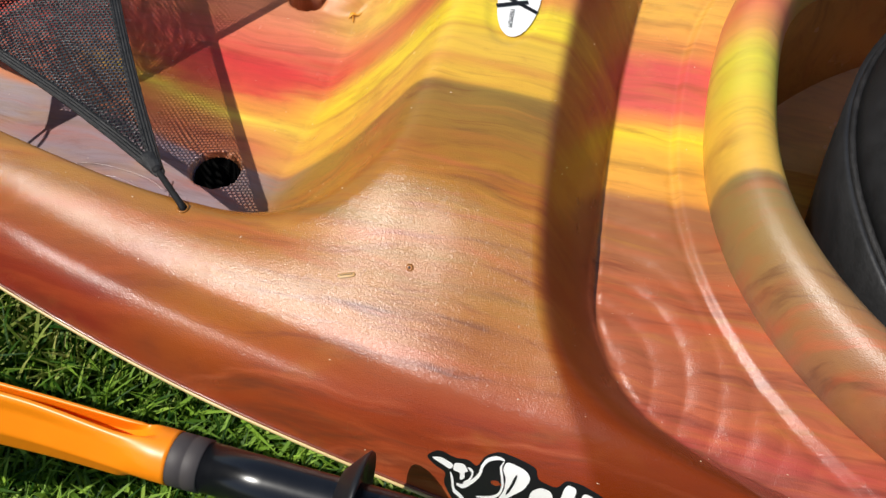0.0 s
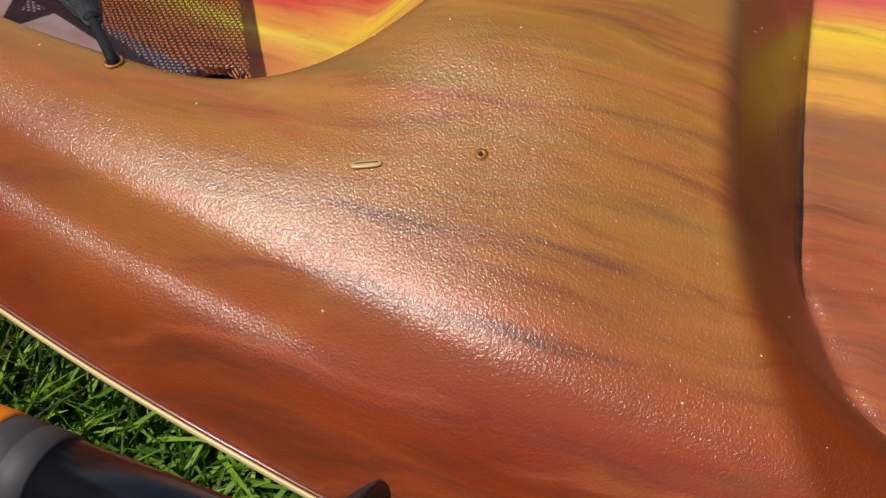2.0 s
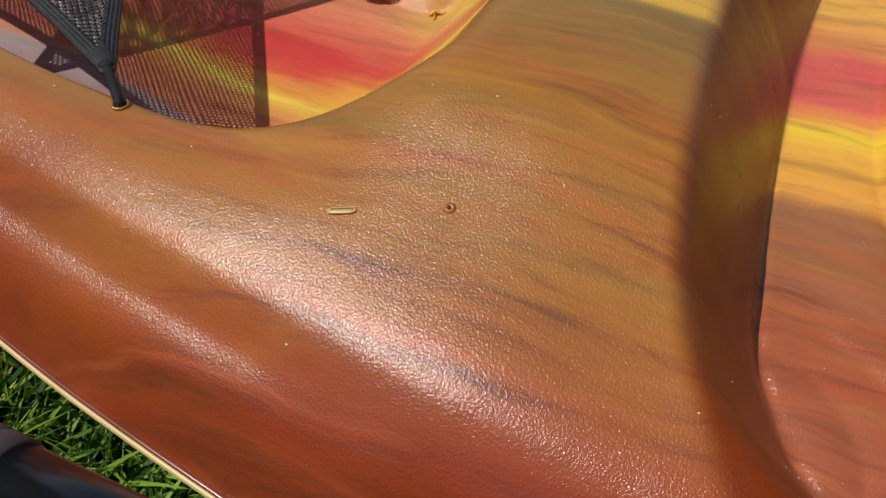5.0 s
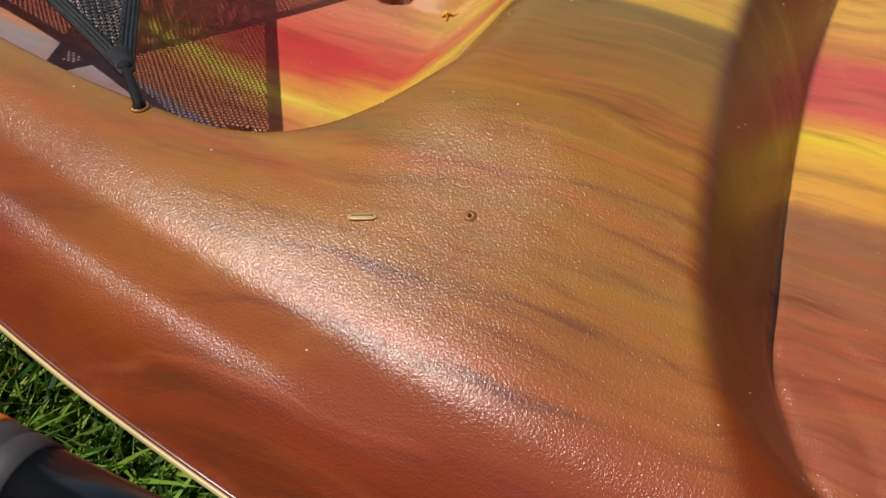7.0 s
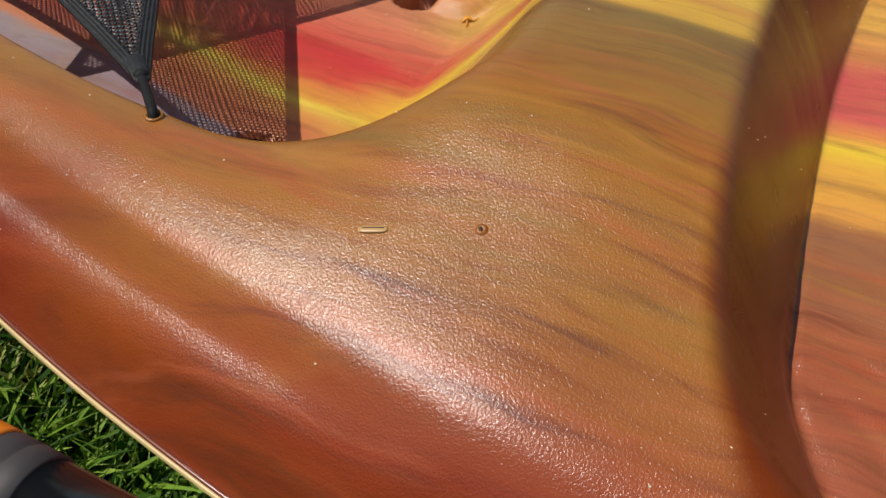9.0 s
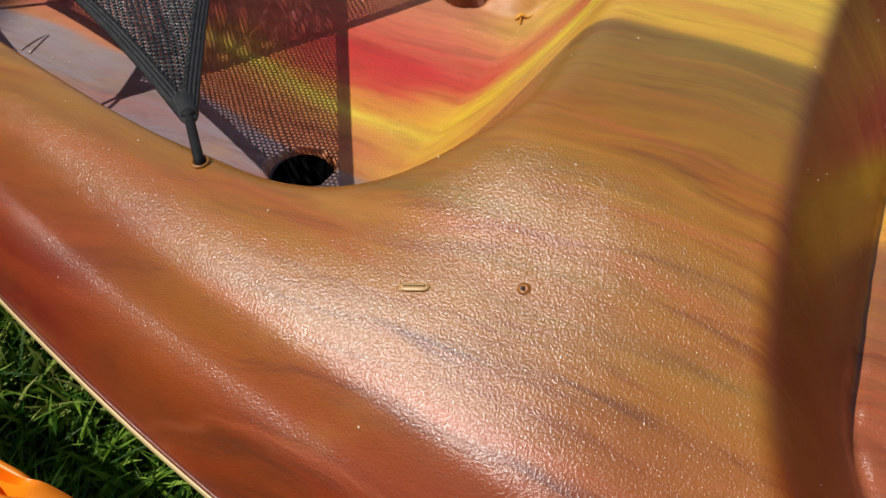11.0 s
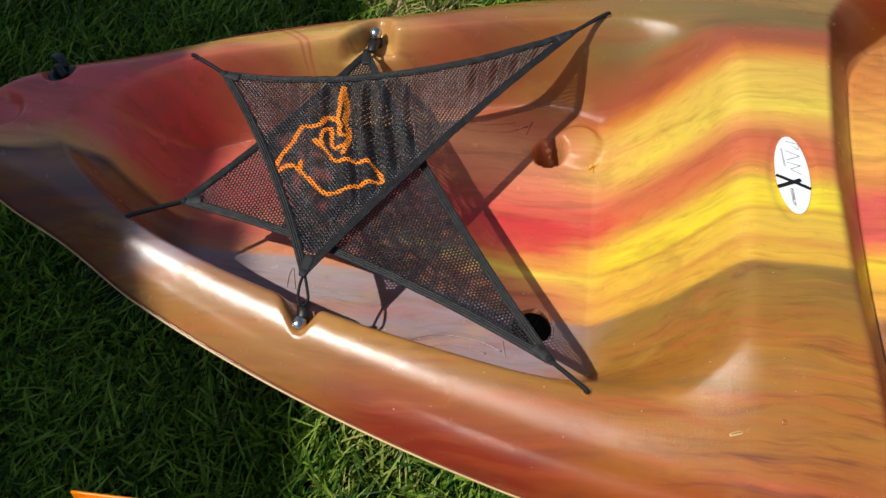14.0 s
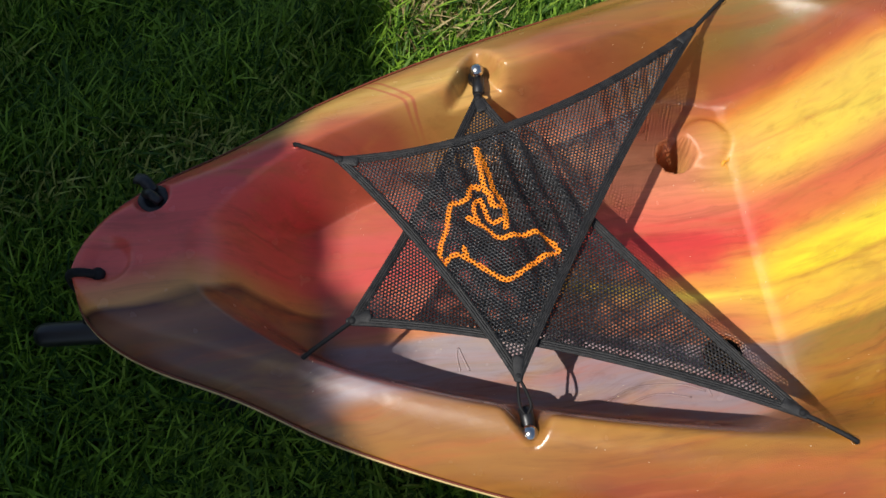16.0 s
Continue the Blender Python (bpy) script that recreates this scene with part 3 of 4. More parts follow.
badge = patch("oval_label", ring(0.4615, -0.005, 0.0165, 0.0475, 0.05), PAPER, kayak, 0.0012, "white oval vinyl label with a black cross", 4)
patch("label_stroke", bar((0.4455, -0.008), (0.4778, -0.021), 0.0036), INK, badge, 0.0017, "black stroke")
patch("label_stroke", bar((0.4462, -0.0225), (0.4690, -0.0115), 0.0042), INK, badge, 0.0019, "black stroke")
for p, q in (((0.4570, 0.036), (0.4700, 0.033)), ((0.4700, 0.033), (0.4690, 0.026)), ((0.4690, 0.026), (0.4630, 0.031)), ((0.4560, 0.024), (0.4700, 0.018)),
             ((0.4700, 0.018), (0.4570, 0.012)), ((0.4570, 0.009), (0.4700, 0.006)), ((0.4700, 0.006), (0.4600, 0.001)), ((0.4600, 0.001), (0.4700, -0.005))):
    patch("label_stroke", bar(p, q, 0.0007), GREYINK, badge, 0.0017, "", 0)
words("label_text", "PREMIUM", 0.0050, (0.4600, -0.0330), -84, INK, badge, 0.0017, "black printed word")
words("label_text", "ULTRA DURABLE", 0.0030, (0.4535, 0.0150), -84, GREYINK, badge, 0.0017, "small grey print")

# the printed mark on the near side of the hull
def rounded(pts, n=6):
    """A closed outline with its corners rounded."""
    c = np.array(pts, float)
    out = []
    for k in range(len(c)):
        a, b, d = c[k - 1], c[k], c[(k + 1) % len(c)]
        p, q = b + (a - b) * 0.35, b + (d - b) * 0.35
        for t in np.linspace(0, 1, n):
            out.append(tuple((1 - t) ** 2 * p + 2 * t * (1 - t) * b + t * t * q))
    return out


def ribbon(pts, width):
    """The outline of a brush stroke that runs along a few points and tapers at its ends."""
    c = curve_points([(x, y, 0) for x, y in pts], 8 * len(pts))[:, :2]
    way = np.gradient(c, axis=0)
    way /= np.linalg.norm(way, axis=1)[:, None]
    side = np.stack([-way[:, 1], way[:, 0]], 1)
    half = width / 2 * (0.35 + 0.65 * np.minimum(1, 6 * np.minimum(np.linspace(0, 1, len(c)), np.linspace(1, 0, len(c)))))[:, None]
    return [tuple(p) for p in np.concatenate([c + side * half, (c - side * half)[::-1]])]


mark_outline = [(0.4820, -0.3515), (0.4900, -0.3480), (0.5010, -0.3502), (0.5090, -0.3495), (0.5155, -0.3520), (0.5190, -0.3462), (0.5270, -0.3432), (0.5360, -0.3440), (0.5505, -0.3465), (0.5530, -0.3510),
                (0.5560, -0.3522), (0.5660, -0.3535), (0.5700, -0.3490), (0.5800, -0.3495), (0.5930, -0.3525), (0.6035, -0.3570), (0.6050, -0.3640), (0.5170, -0.3705), (0.5035, -0.3650), (0.4965, -0.3600), (0.4970, -0.3562), (0.4890, -0.3545)]
mark = patch("printed_mark", rounded(mark_outline), INK, kayak, 0.0008, "black and white bird mark on the hull", 2)
for shape in (
    [(0.4855, -0.3518), (0.4920, -0.3510), (0.5012, -0.3530), (0.4995, -0.3552), (0.4930, -0.3535)],
    [(0.5010, -0.3522), (0.5070, -0.3518), (0.5110, -0.3545), (0.5085, -0.3552), (0.5095, -0.3572), (0.5065, -0.3585), (0.5060, -0.3555), (0.5010, -0.3552)],
    [(0.5325, -0.3468), (0.5450, -0.3488), (0.5495, -0.3522), (0.5468, -0.3572), (0.5390, -0.3610), (0.5350, -0.3645), (0.5318, -0.3632), (0.5352, -0.3590), (0.5345, -0.3540), (0.5312, -0.3508)],
    [(0.5510, -0.3572), (0.5560, -0.3548), (0.5622, -0.3552), (0.5655, -0.3580), (0.5612, -0.3625), (0.5510, -0.3635)],
    [(0.5704, -0.3508), (0.5782, -0.3520), (0.5762, -0.3610), (0.5690, -0.3615)],
    [(0.5815, -0.3530), (0.5892, -0.3540), (0.5890, -0.3598), (0.5812, -0.3605)],
):
    patch("mark_shape", rounded(shape), PAPER, mark, 0.0014, "", 1)
for pts, wid in (
    ([(0.4998, -0.3560), (0.5018, -0.3585), (0.5040, -0.3620), (0.5080, -0.3635), (0.5150, -0.3660)], 0.0014),
    ([(0.5050, -0.3598), (0.5090, -0.3602), (0.5140, -0.3582), (0.5178, -0.3550), (0.5188, -0.3510), (0.5215, -0.3480), (0.5270, -0.3464), (0.5312, -0.3468)], 0.0018),
    ([(0.5312, -0.3470), (0.5300, -0.3502), (0.5320, -0.3540), (0.5335, -0.3575), (0.5325, -0.3604), (0.5285, -0.3622), (0.5190, -0.3630)], 0.0013),
    ([(0.5100, -0.3530), (0.5135, -0.3545), (0.5125, -0.3575), (0.5090, -0.3590)], 0.0011),
):
    patch("mark_line", ribbon(pts, wid), PAPER, mark, 0.0014, "white line", 1)
patch("mark_line", ribbon([(0.5405, -0.3520), (0.5390, -0.3565), (0.5368, -0.3602)], 0.0016), INK, mark, 0.0020, "black line", 1)

# a moulded slot, the pin's cup and small rubs
slot_line = [(x, y, top_at(x, y) + 0.0002) for x, y in zip(np.linspace(0.3994, 0.4108, 15), np.linspace(-0.2697, -0.2660, 15))]
v, f = sweep(slot_line, 0.0019 * np.sqrt(np.clip(1 - np.abs(np.linspace(-1, 1, 15)) ** 5, 0.02, 1)), 14, 0.36)
slot = raw("moulded_slot", v, f, PALE, None, "small raised slot in the plastic")
v, f = sweep([(x, y + 0.0001, z + 0.00055) for x, y, z in slot_line[2:-2]], 0.00042, 8, 0.6)
under(raw("slot_groove", v, f, BARK, None, "thin dark line in the slot"), kayak)
under(slot, kayak)
zq = top_at(0.444, -0.255)
under(lathe("moulded_pin", [(0.0030, -0.0006), (0.0024, 0.0002), (0.0016, 0.0010), (0.0010, 0.0011), (0.0007, 0.0004)], PLASTIC, None, "small round mark moulded in the deck", 20, Matrix.Translation((0.444, -0.255, zq)) @ pose(0, 0, 0, 22, 0, 0)), kayak)
# a solid dark stub paints the shaded hole
under(lathe("pin_hole_shade", [(0.0009, -0.0006), (0.0009, 0.0009), (0.0007, 0.0012)], BARK, None, "dark dab for the shade in a small hole", 14, Matrix.Translation((0.4435, -0.255, zq)) @ pose(0, 0, 0, 22, 0, 0)), kayak)
for sgn, shift in ((-1, 0.0), (1, 0.0)):
    for pts in ([(-0.054, -0.107), (-0.0555, -0.090), (-0.0530, -0.081), (-0.0500, -0.090), (-0.044, -0.108)],
                [(0.092, -0.158), (0.125, -0.146), (0.170, -0.148), (0.196, -0.158)], [(0.110, -0.164), (0.145, -0.156), (0.180, -0.163)], [(0.196, -0.146), (0.201, -0.165)]):
        c = [(x, sgn * -y, top_at(x, y) + 0.0002) for x, y in pts]
        under(tube("embossed_line", c, 0.0011, PLASTIC, None, "", 20, 6), kayak)


def deck_hook(sgn):
    a = 0.200
    z = 0.262 if sgn > 0 else 0.265
    ob = empty("deck_hook", (0, sgn * a, z), "steel dome-headed screw in a black clip on the kayak rim", "hook", "hooks on the rim")
    under(lathe("post", [(0.0085, -0.004), (0.0085, 0.004), (0.006, 0.008), (0.0055, 0.013)], BLACK, None, "black plastic post", 16, Matrix.Translation((0, sgn * a, z))), ob)
    clip = [(0.002, sgn * (a - 0.004), z + 0.006), (0.001, sgn * (a - 0.016), z + 0.009), (0.0, sgn * (a - 0.024), z + 0.007)]
    under(tube("clip", clip, [0.0065] * 12, BLACK, None, "black plastic hook", 12, 10, 0.7), ob)
    under(lathe("screw_head", [(0.0066, 0.010), (0.0080, 0.0130), (0.0078, 0.0156), (0.0062, 0.0184), (0.0033, 0.0203), (0.0006, 0.0209)], STEEL, None, "shiny steel screw head", 20, Matrix.Translation((0.001, sgn * (a + 0.001), z))), ob)
    return ob


hook_near, hook_far = deck_hook(-1), deck_hook(1)
# added black tube and discs stand in for the shade in the scuppers
for sgn in (-1, 1):
    if sgn < 0:
        under(lathe("scupper_shade_tube", [(0.0200, 0.02), (0.0200, 0.1655), (0.0194, 0.1665), (0.0190, 0.02)], BORE_SHADE, None, "black tube added to darken the scupper", 28, Matrix.Translation((0.226, sgn * 0.122, 0.004))), kayak)
    under(lathe("scupper_shade_disc", [(0.0160, 0.0), (0.0160, 0.004), (0.006, 0.005), (0.0008, 0.0052)], BORE_SHADE, None, "dark disc for the shade deep in the scupper", 20, Matrix.Translation((0.226, sgn * 0.122, 0.075))), kayak)

# eyelets where the cords go through the rim
EYES = {"NR": (0.278, -0.2425), "FR": (0.278, 0.2425), "NL": (-0.197, -0.112), "FL": (-0.197, 0.116)}
for k, (ex, ey) in EYES.items():
    z = top_at(ex, ey)
    under(lathe("eyelet", [(0.0040, -0.001), (0.0046, 0.0006), (0.0038, 0.0013), (0.0028, 0.0009), (0.0026, 0.0002)], PLASTIC, None, "small hole with a moulded lip", 18, Matrix.Translation((ex, ey, z))), kayak)

# the drain plug and the carrying toggle at the tip
zp = top_at(-0.344, 0.072)
plug = empty("drain_plug", (-0.344, 0.072, zp), "black rubber drain plug pushed into the kayak tip", "plug")
under(lathe("disc", [(0.017, -0.004), (0.018, 0.001), (0.016, 0.004), (0.009, 0.005), (0.008, 0.004)], BLACK, None, "", 24, Matrix.Translation((-0.344, 0.072, zp))), plug)
under(tube("knob", [(-0.352, 0.080, zp + 0.004), (-0.344, 0.073, zp + 0.013), (-0.337, 0.068, zp + 0.006)], 0.0052, BLACK, None, "", 16, 10), plug)
under(tube("tab", [(-0.344, 0.080, zp + 0.006), (-0.352, 0.092, zp + 0.010), (-0.362, 0.098, zp + 0.006)], [0.0065] * 12, BLACK, None, "", 12, 8, 0.5), plug)
zt = top_at(-0.393, -0.007)
ze = top_at(-0.413, -0.006)
toggle = empty("carry_toggle", (-0.393, -0.007, zt), "black cord and tube handle hanging from the kayak tip", "handle")
under(tube("cord", [(-0.392, -0.007, zt - 0.004), (-0.396, -0.007, zt + 0.004), (-0.411, -0.006, ze + 0.004), (-0.424, -0.004, ze - 0.012), (-0.436, -0.002, 0.235), (-0.448, -0.014, 0.197)], 0.0046, CORD, None, "", 40, 8), toggle)
under(lathe("knot", [(0.004, -0.003), (0.0070, 0.001), (0.0066, 0.005), (0.003, 0.007)], CORD, None, "", 12, Matrix.Translation((-0.393, -0.007, zt))), toggle)
under(tube("grip", [(-0.400, -0.026, 0.190), (-0.45, -0.022, 0.190), (-0.505, -0.018, 0.187)], [0.012] + [0.0135] * 14 + [0.011], BLACK, None, "black rubber tube grip", 16, 14), toggle)


# ---- the two net covers ----
def webbing(line, half, n=170):
    """A flat woven tape with ribs along it, folded over the edge of a net."""
    line = np.array([np.interp(np.linspace(0, 1, n), np.linspace(0, 1, len(line)), line[:, k]) for k in range(3)]).T
    way = np.gradient(line, axis=0)
    way /= np.linalg.norm(way, axis=1)[:, None]
    side = np.cross(way, (0, 0, 1.0))
    side /= np.linalg.norm(side, axis=1)[:, None]
    up = np.cross(side, way)
    across = np.linspace(-1, 1, 25)
    crown = 0.0013 * np.sqrt(np.clip(1 - across**4, 0, 1)) + 0.00045 * np.cos(across * math.pi * 4) * (1 - across**6)
    g = np.random.default_rng(17)
    rough = 1 + 0.015 * g.normal(0, 1, n)
    wave = 0.00018 * np.sin(np.arange(n) * 2.4)
    upper = line[:, None] + side[:, None] * (across[None, :, None] * half * rough[:, None, None]) + up[:, None] * (crown[None, :, None] + wave[:, None, None])
    lower = line[:, None] + side[:, None] * (across[None, ::-1, None] * half * rough[:, None, None]) - up[:, None] * 0.0008
    ring_ = np.concatenate([upper, lower], 1)
    m = ring_.shape[1]
    idx = np.arange(n * m).reshape(n, m)
    nxt = np.roll(idx, -1, axis=1)
    faces = np.stack([idx[:-1], nxt[:-1], nxt[1:], idx[1:]], -1).reshape(-1, 4)
    return ring_.reshape(-1, 3).tolist(), faces.tolist() + [tuple(idx[0][::-1].tolist()), tuple(idx[-1].tolist())]


def net_cover(name, label, corners, sags, height, cell, turn, pleat, slackness, drawing=()):
    """A three-cornered net with bound edges. corners: x, y, z; sags: how far each side bows in; drawing: printed strokes."""
    c = [np.array(p, float) for p in corners]
    centre = sum(c) / 3
    ob = empty(name, tuple(centre), label, "net cover", "net covers over the well")
    sides = []
    for i in range(3):
        a, b = c[i], c[(i + 1) % 3]
        mid = (a + b) / 2
        inn = centre - mid
        inn[2] = 0
        inn /= np.linalg.norm(inn)
        t = np.linspace(0, 1, 40)[:, None]
        pts = a + (b - a) * t + inn * sags[i] * 4 * t * (1 - t)
        sides.append(pts)
    poly = np.vstack([s[:-1, :2] for s in sides])
    plane = np.linalg.solve(np.array([[p[0], p[1], 1] for p in c]), np.array([p[2] for p in c]))

    def lie(x, y):
        q = np.cos(pleat) * x + np.sin(pleat) * y
        p = -np.sin(pleat) * x + np.cos(pleat) * y
        edge = np.full(x.shape, 1.0)
        for r in sides:
            for k in range(0, 39, 3):
                p0, p1 = r[k, :2], r[min(k + 3, 39), :2]
                d = p1 - p0
                t = np.clip(((x - p0[0]) * d[0] + (y - p0[1]) * d[1]) / (d @ d), 0, 1)
                edge = np.minimum(edge, np.hypot(x - p0[0] - t * d[0], y - p0[1] - t * d[1]))
        slack = 0.12 + 0.88 * ss(edge / 0.030)
        fold = 0.0066 * np.sin(q * 270 + 9 * p + 2.0 * np.sin(p * 22)) * (0.5 + 0.5 * np.sin(q * 31 + p * 14)) + 0.0022 * np.sin(q * 83 - 13 * p)
        return plane[0] * x + plane[1] * y + plane[2] + height + fold * slack * slackness

    def inside(x, y):
        hit = np.zeros(x.shape, bool)
        px, py = poly[:, 0], poly[:, 1]
        for i in range(len(poly)):
            j = i - 1
            cross = ((py[i] > y) != (py[j] > y)) & (x < (px[j] - px[i]) * (y - py[i]) / (py[j] - py[i] + 1e-15) + px[i])
            hit ^= cross
        return hit

    lo, hi = poly.min(0), poly.max(0)
    mid, reach = (lo + hi) / 2, np.linalg.norm(hi - lo) / 2
    n = int(reach / cell) + 2
    ct, st = math.cos(turn), math.sin(turn)
    iu, iv = np.meshgrid(np.arange(-n, n), np.arange(-n, n), indexing="ij")

    def world_xy(u, v):
        u = u + 0.16 * np.sin(v * 0.21) + 0.12 * np.sin(u * 0.33 + v * 0.1)
        return mid[0] + cell * (ct * u - st * v * 0.92), mid[1] + cell * (st * u + ct * v * 0.92)

    cx, cy = world_xy(iu + 0.5 + 0.5 * (iv % 2), iv + 0.5)
    keep = inside(cx, cy)
    U, V = (iu + 0.5 * (iv % 2))[keep].astype(float), iv[keep].astype(float)
    # each cell: its outer corners and middles, and a rounded hole inside
    ang = np.arange(8) * math.pi / 4 + math.pi / 8
    ou, ov = np.array([1, 1, 0.5, 0, 0, 0, 0.5, 1]), np.array([0.5, 1, 1, 1, 0.5, 0, 0, 0])
    hu, hv = 0.5 + 0.290 * np.cos(np.arange(8) * math.pi / 4), 0.5 + 0.306 * np.sin(np.arange(8) * math.pi / 4)
    uu = U[:, None] + np.concatenate([ou, hu])[None]
    vv = V[:, None] + np.concatenate([ov, hv])[None]
    wx, wy = world_xy(uu, vv)
    wz = lie(wx, wy)
    wz[:, 8:] -= 0.0008
    verts = np.stack([wx, wy, wz], -1).reshape(-1, 3)
    k = np.arange(8)
    one = np.stack([k, (k + 1) % 8, 8 + (k + 1) % 8, 8 + k], -1)
    faces = (np.arange(len(U))[:, None, None] * 16 + one[None]).reshape(-1, 4)
    net = raw("net", verts.tolist(), faces.tolist(), NET, None, "black open net cloth", False)
    if drawing:
        net.data.materials.append(ORANGE_INK)
        fc = verts[faces].mean(1)
        painted = np.zeros(len(fc), bool)
        for pts, wid in drawing:
            line = curve_points([(px, py, 0) for px, py in pts], 10 * len(pts))[:, :2]
            for a, b in zip(line[:-1], line[1:]):
                ab = b - a
                t = np.clip(((fc[:, :2] - a) @ ab) / (ab @ ab + 1e-12), 0, 1)
                painted |= np.linalg.norm(fc[:, :2] - a - t[:, None] * ab, axis=1) < wid / 2
        net.data.polygons.foreach_set("material_index", painted.astype(np.int32))
    under(net, ob)
    for s in sides:
        s = s.copy()
        s[:, 2] = lie(s[:, 0], s[:, 1]) + 0.0006
        v, f = webbing(s, 0.0046)
        under(raw("edge_binding", v, f, TAPE, None, "black ribbed webbing edge"), ob)
        run = np.array([np.interp(np.linspace(0, 39, 78), np.arange(40), s[:, k]) for k in range(3)]).T
        way = np.gradient(run, axis=0)
        way /= np.linalg.norm(way, axis=1)[:, None]
        side = np.cross(way, (0, 0, 1.0))
        side *= np.sign(((centre - run) * side).sum(1))[:, None]
        v, f = [], []
        for p, w in zip(run + side * 0.0031 + np.array([0, 0, 0.0013]), way):
            sv_, sf_ = sweep(np.array([p - w * 0.0013, p - w * 0.0006, p + w * 0.0006, p + w * 0.0013]), [0.0002, 0.0005, 0.0005, 0.0002], 5)
            f += [tuple(len(v) + k for k in q) for q in sf_]
            v += sv_
        under(raw("stitching", v, f, CORD), ob)
    for p in c:
        inn = (centre - p)[:2] / np.linalg.norm((centre - p)[:2])
        tab = np.array([p + np.array([inn[0], inn[1], 0]) * d for d in (-0.006, -0.003, 0.002, 0.008, 0.015, 0.019)])
        tab[:, 2] = lie(tab[:, 0], tab[:, 1]) + 0.0012
        v, f = sweep(curve_points(tab, 20), np.interp(np.linspace(0, 1, 20), (0, 0.12, 0.5, 0.9, 1), (0.0028, 0.0040, 0.0052, 0.0062, 0.0045)), 12, 0.32)
        under(raw("corner_tab", v, f, TAPE, None, "black stitched corner"), ob)
    return ob, lie


def cord_to(ob, a, b, eye=True, bow=0.0):
    a, b = np.array(a, float), np.array(b, float)
    mid = (a + b) / 2 + np.array([0, 0, 0.002 + bow])
    tip = b + np.array([0, 0, -0.006 if eye else 0])
    under(tube("cord", [a, mid, b + np.array([0, 0, 0.002]), tip], 0.0024, CORD, None, "black shock cord", 24, 8), ob)
    under(lathe("cord_knot", [(0.0026, -0.0035), (0.0040, -0.001), (0.0038, 0.0022), (0.0022, 0.0038)], CORD, None, "", 12, Matrix.Translation(a)), ob)


def loop_to(ob, a, hook, sgn):
    a, h = np.array(a, float), np.array(hook, float)
    for dx in (-0.0045, 0.0055):
        under(tube("cord", [a, (a + h) / 2 + np.array([dx * 0.75, 0, 0.001]), h + np.array([dx, sgn * -0.003, 0]), h + np.array([dx * 0.3, sgn * 0.004, -0.001])], 0.0015, CORD, None, "black shock cord", 24, 8), ob)
    under(lathe("cord_knot", [(0.0028, -0.0035), (0.0042, -0.001), (0.0040, 0.0022), (0.0022, 0.0038)], CORD, None, "", 12, Matrix.Translation(a)), ob)


LOW = [(-0.002, 0.162, 0.280), (-0.152, -0.077, 0.284), (0.243, -0.212, 0.288)]
low_net, lie_low = net_cover("net_cover", "black net cover with bound edges stretched over the kayak well", LOW, (0.005, 0.018, 0.010), 0.0, 0.0037, 0.35, 0.9, 0.4)
cord_to(low_net, LOW[1], (*EYES["NL"], top_at(*EYES["NL"])))
cord_to(low_net, LOW[2], (*EYES["NR"], top_at(*EYES["NR"])))
loop_to(low_net, LOW[0], (0, 0.180, top_at(0, 0.2) + 0.010), 1)

PRINT = [
    ([(-0.013, 0.089), (-0.012, 0.072), (-0.011, 0.056), (-0.010, 0.043), (-0.004, 0.033)], 0.0052),
    ([(-0.012, 0.089), (-0.007, 0.075), (-0.003, 0.058), (-0.001, 0.042), (0.004, 0.033), (0.007, 0.021), (0.007, 0.009), (0.006, -0.002)], 0.0058),
    ([(-0.015, 0.046), (-0.020, 0.050), (-0.024, 0.046), (-0.028, 0.035), (-0.037, 0.031), (-0.045, 0.029), (-0.049, 0.018), (-0.052, 0.003), (-0.059, -0.012), (-0.062, -0.026), (-0.062, -0.040)], 0.0050),
    ([(-0.062, -0.040), (-0.054, -0.029), (-0.047, -0.025), (-0.040, -0.027), (-0.025, -0.038), (-0.007, -0.053), (0.001, -0.056), (0.011, -0.052), (0.024, -0.045), (0.034, -0.038), (0.054, -0.032)], 0.0050),
    ([(0.054, -0.032), (0.049, -0.021), (0.041, -0.014), (0.033, -0.011), (0.018, -0.011), (0.004, -0.012), (-0.005, -0.009), (-0.011, -0.002), (-0.019, 0.005), (-0.030, 0.014)], 0.0050),
    ([(-0.020, 0.006), (-0.023, 0.018), (-0.022, 0.029), (-0.016, 0.033), (-0.013, 0.025), (-0.011, 0.014), (-0.007, 0.007), (0.004, 0.006)], 0.0046),
    ([(-0.006, 0.031), (-0.003, 0.023), (0.003, 0.021)], 0.0050),
    ([(-0.038, -0.018), (-0.036, -0.027)], 0.0046),
]
HIGH = [(-0.152, 0.093, 0.292), (0.236, 0.207, 0.288), (-0.003, -0.151, 0.287)]
high_net, lie_high = net_cover("net_cover", "black net cover printed with an orange bird outline", HIGH, (0.034, 0.008, 0.009), 0.006, 0.0037, 1.25, 0.12, 0.8, PRINT)
cord_to(high_net, (HIGH[0][0], HIGH[0][1], HIGH[0][2] + 0.006), (*EYES["FL"], top_at(*EYES["FL"])))
cord_to(high_net, (HIGH[1][0], HIGH[1][1], HIGH[1][2] + 0.006), (*EYES["FR"], top_at(*EYES["FR"])))
loop_to(high_net, (HIGH[2][0], HIGH[2][1], HIGH[2][2] + 0.005), (0, -0.180, top_at(0, -0.2) + 0.010), -1)

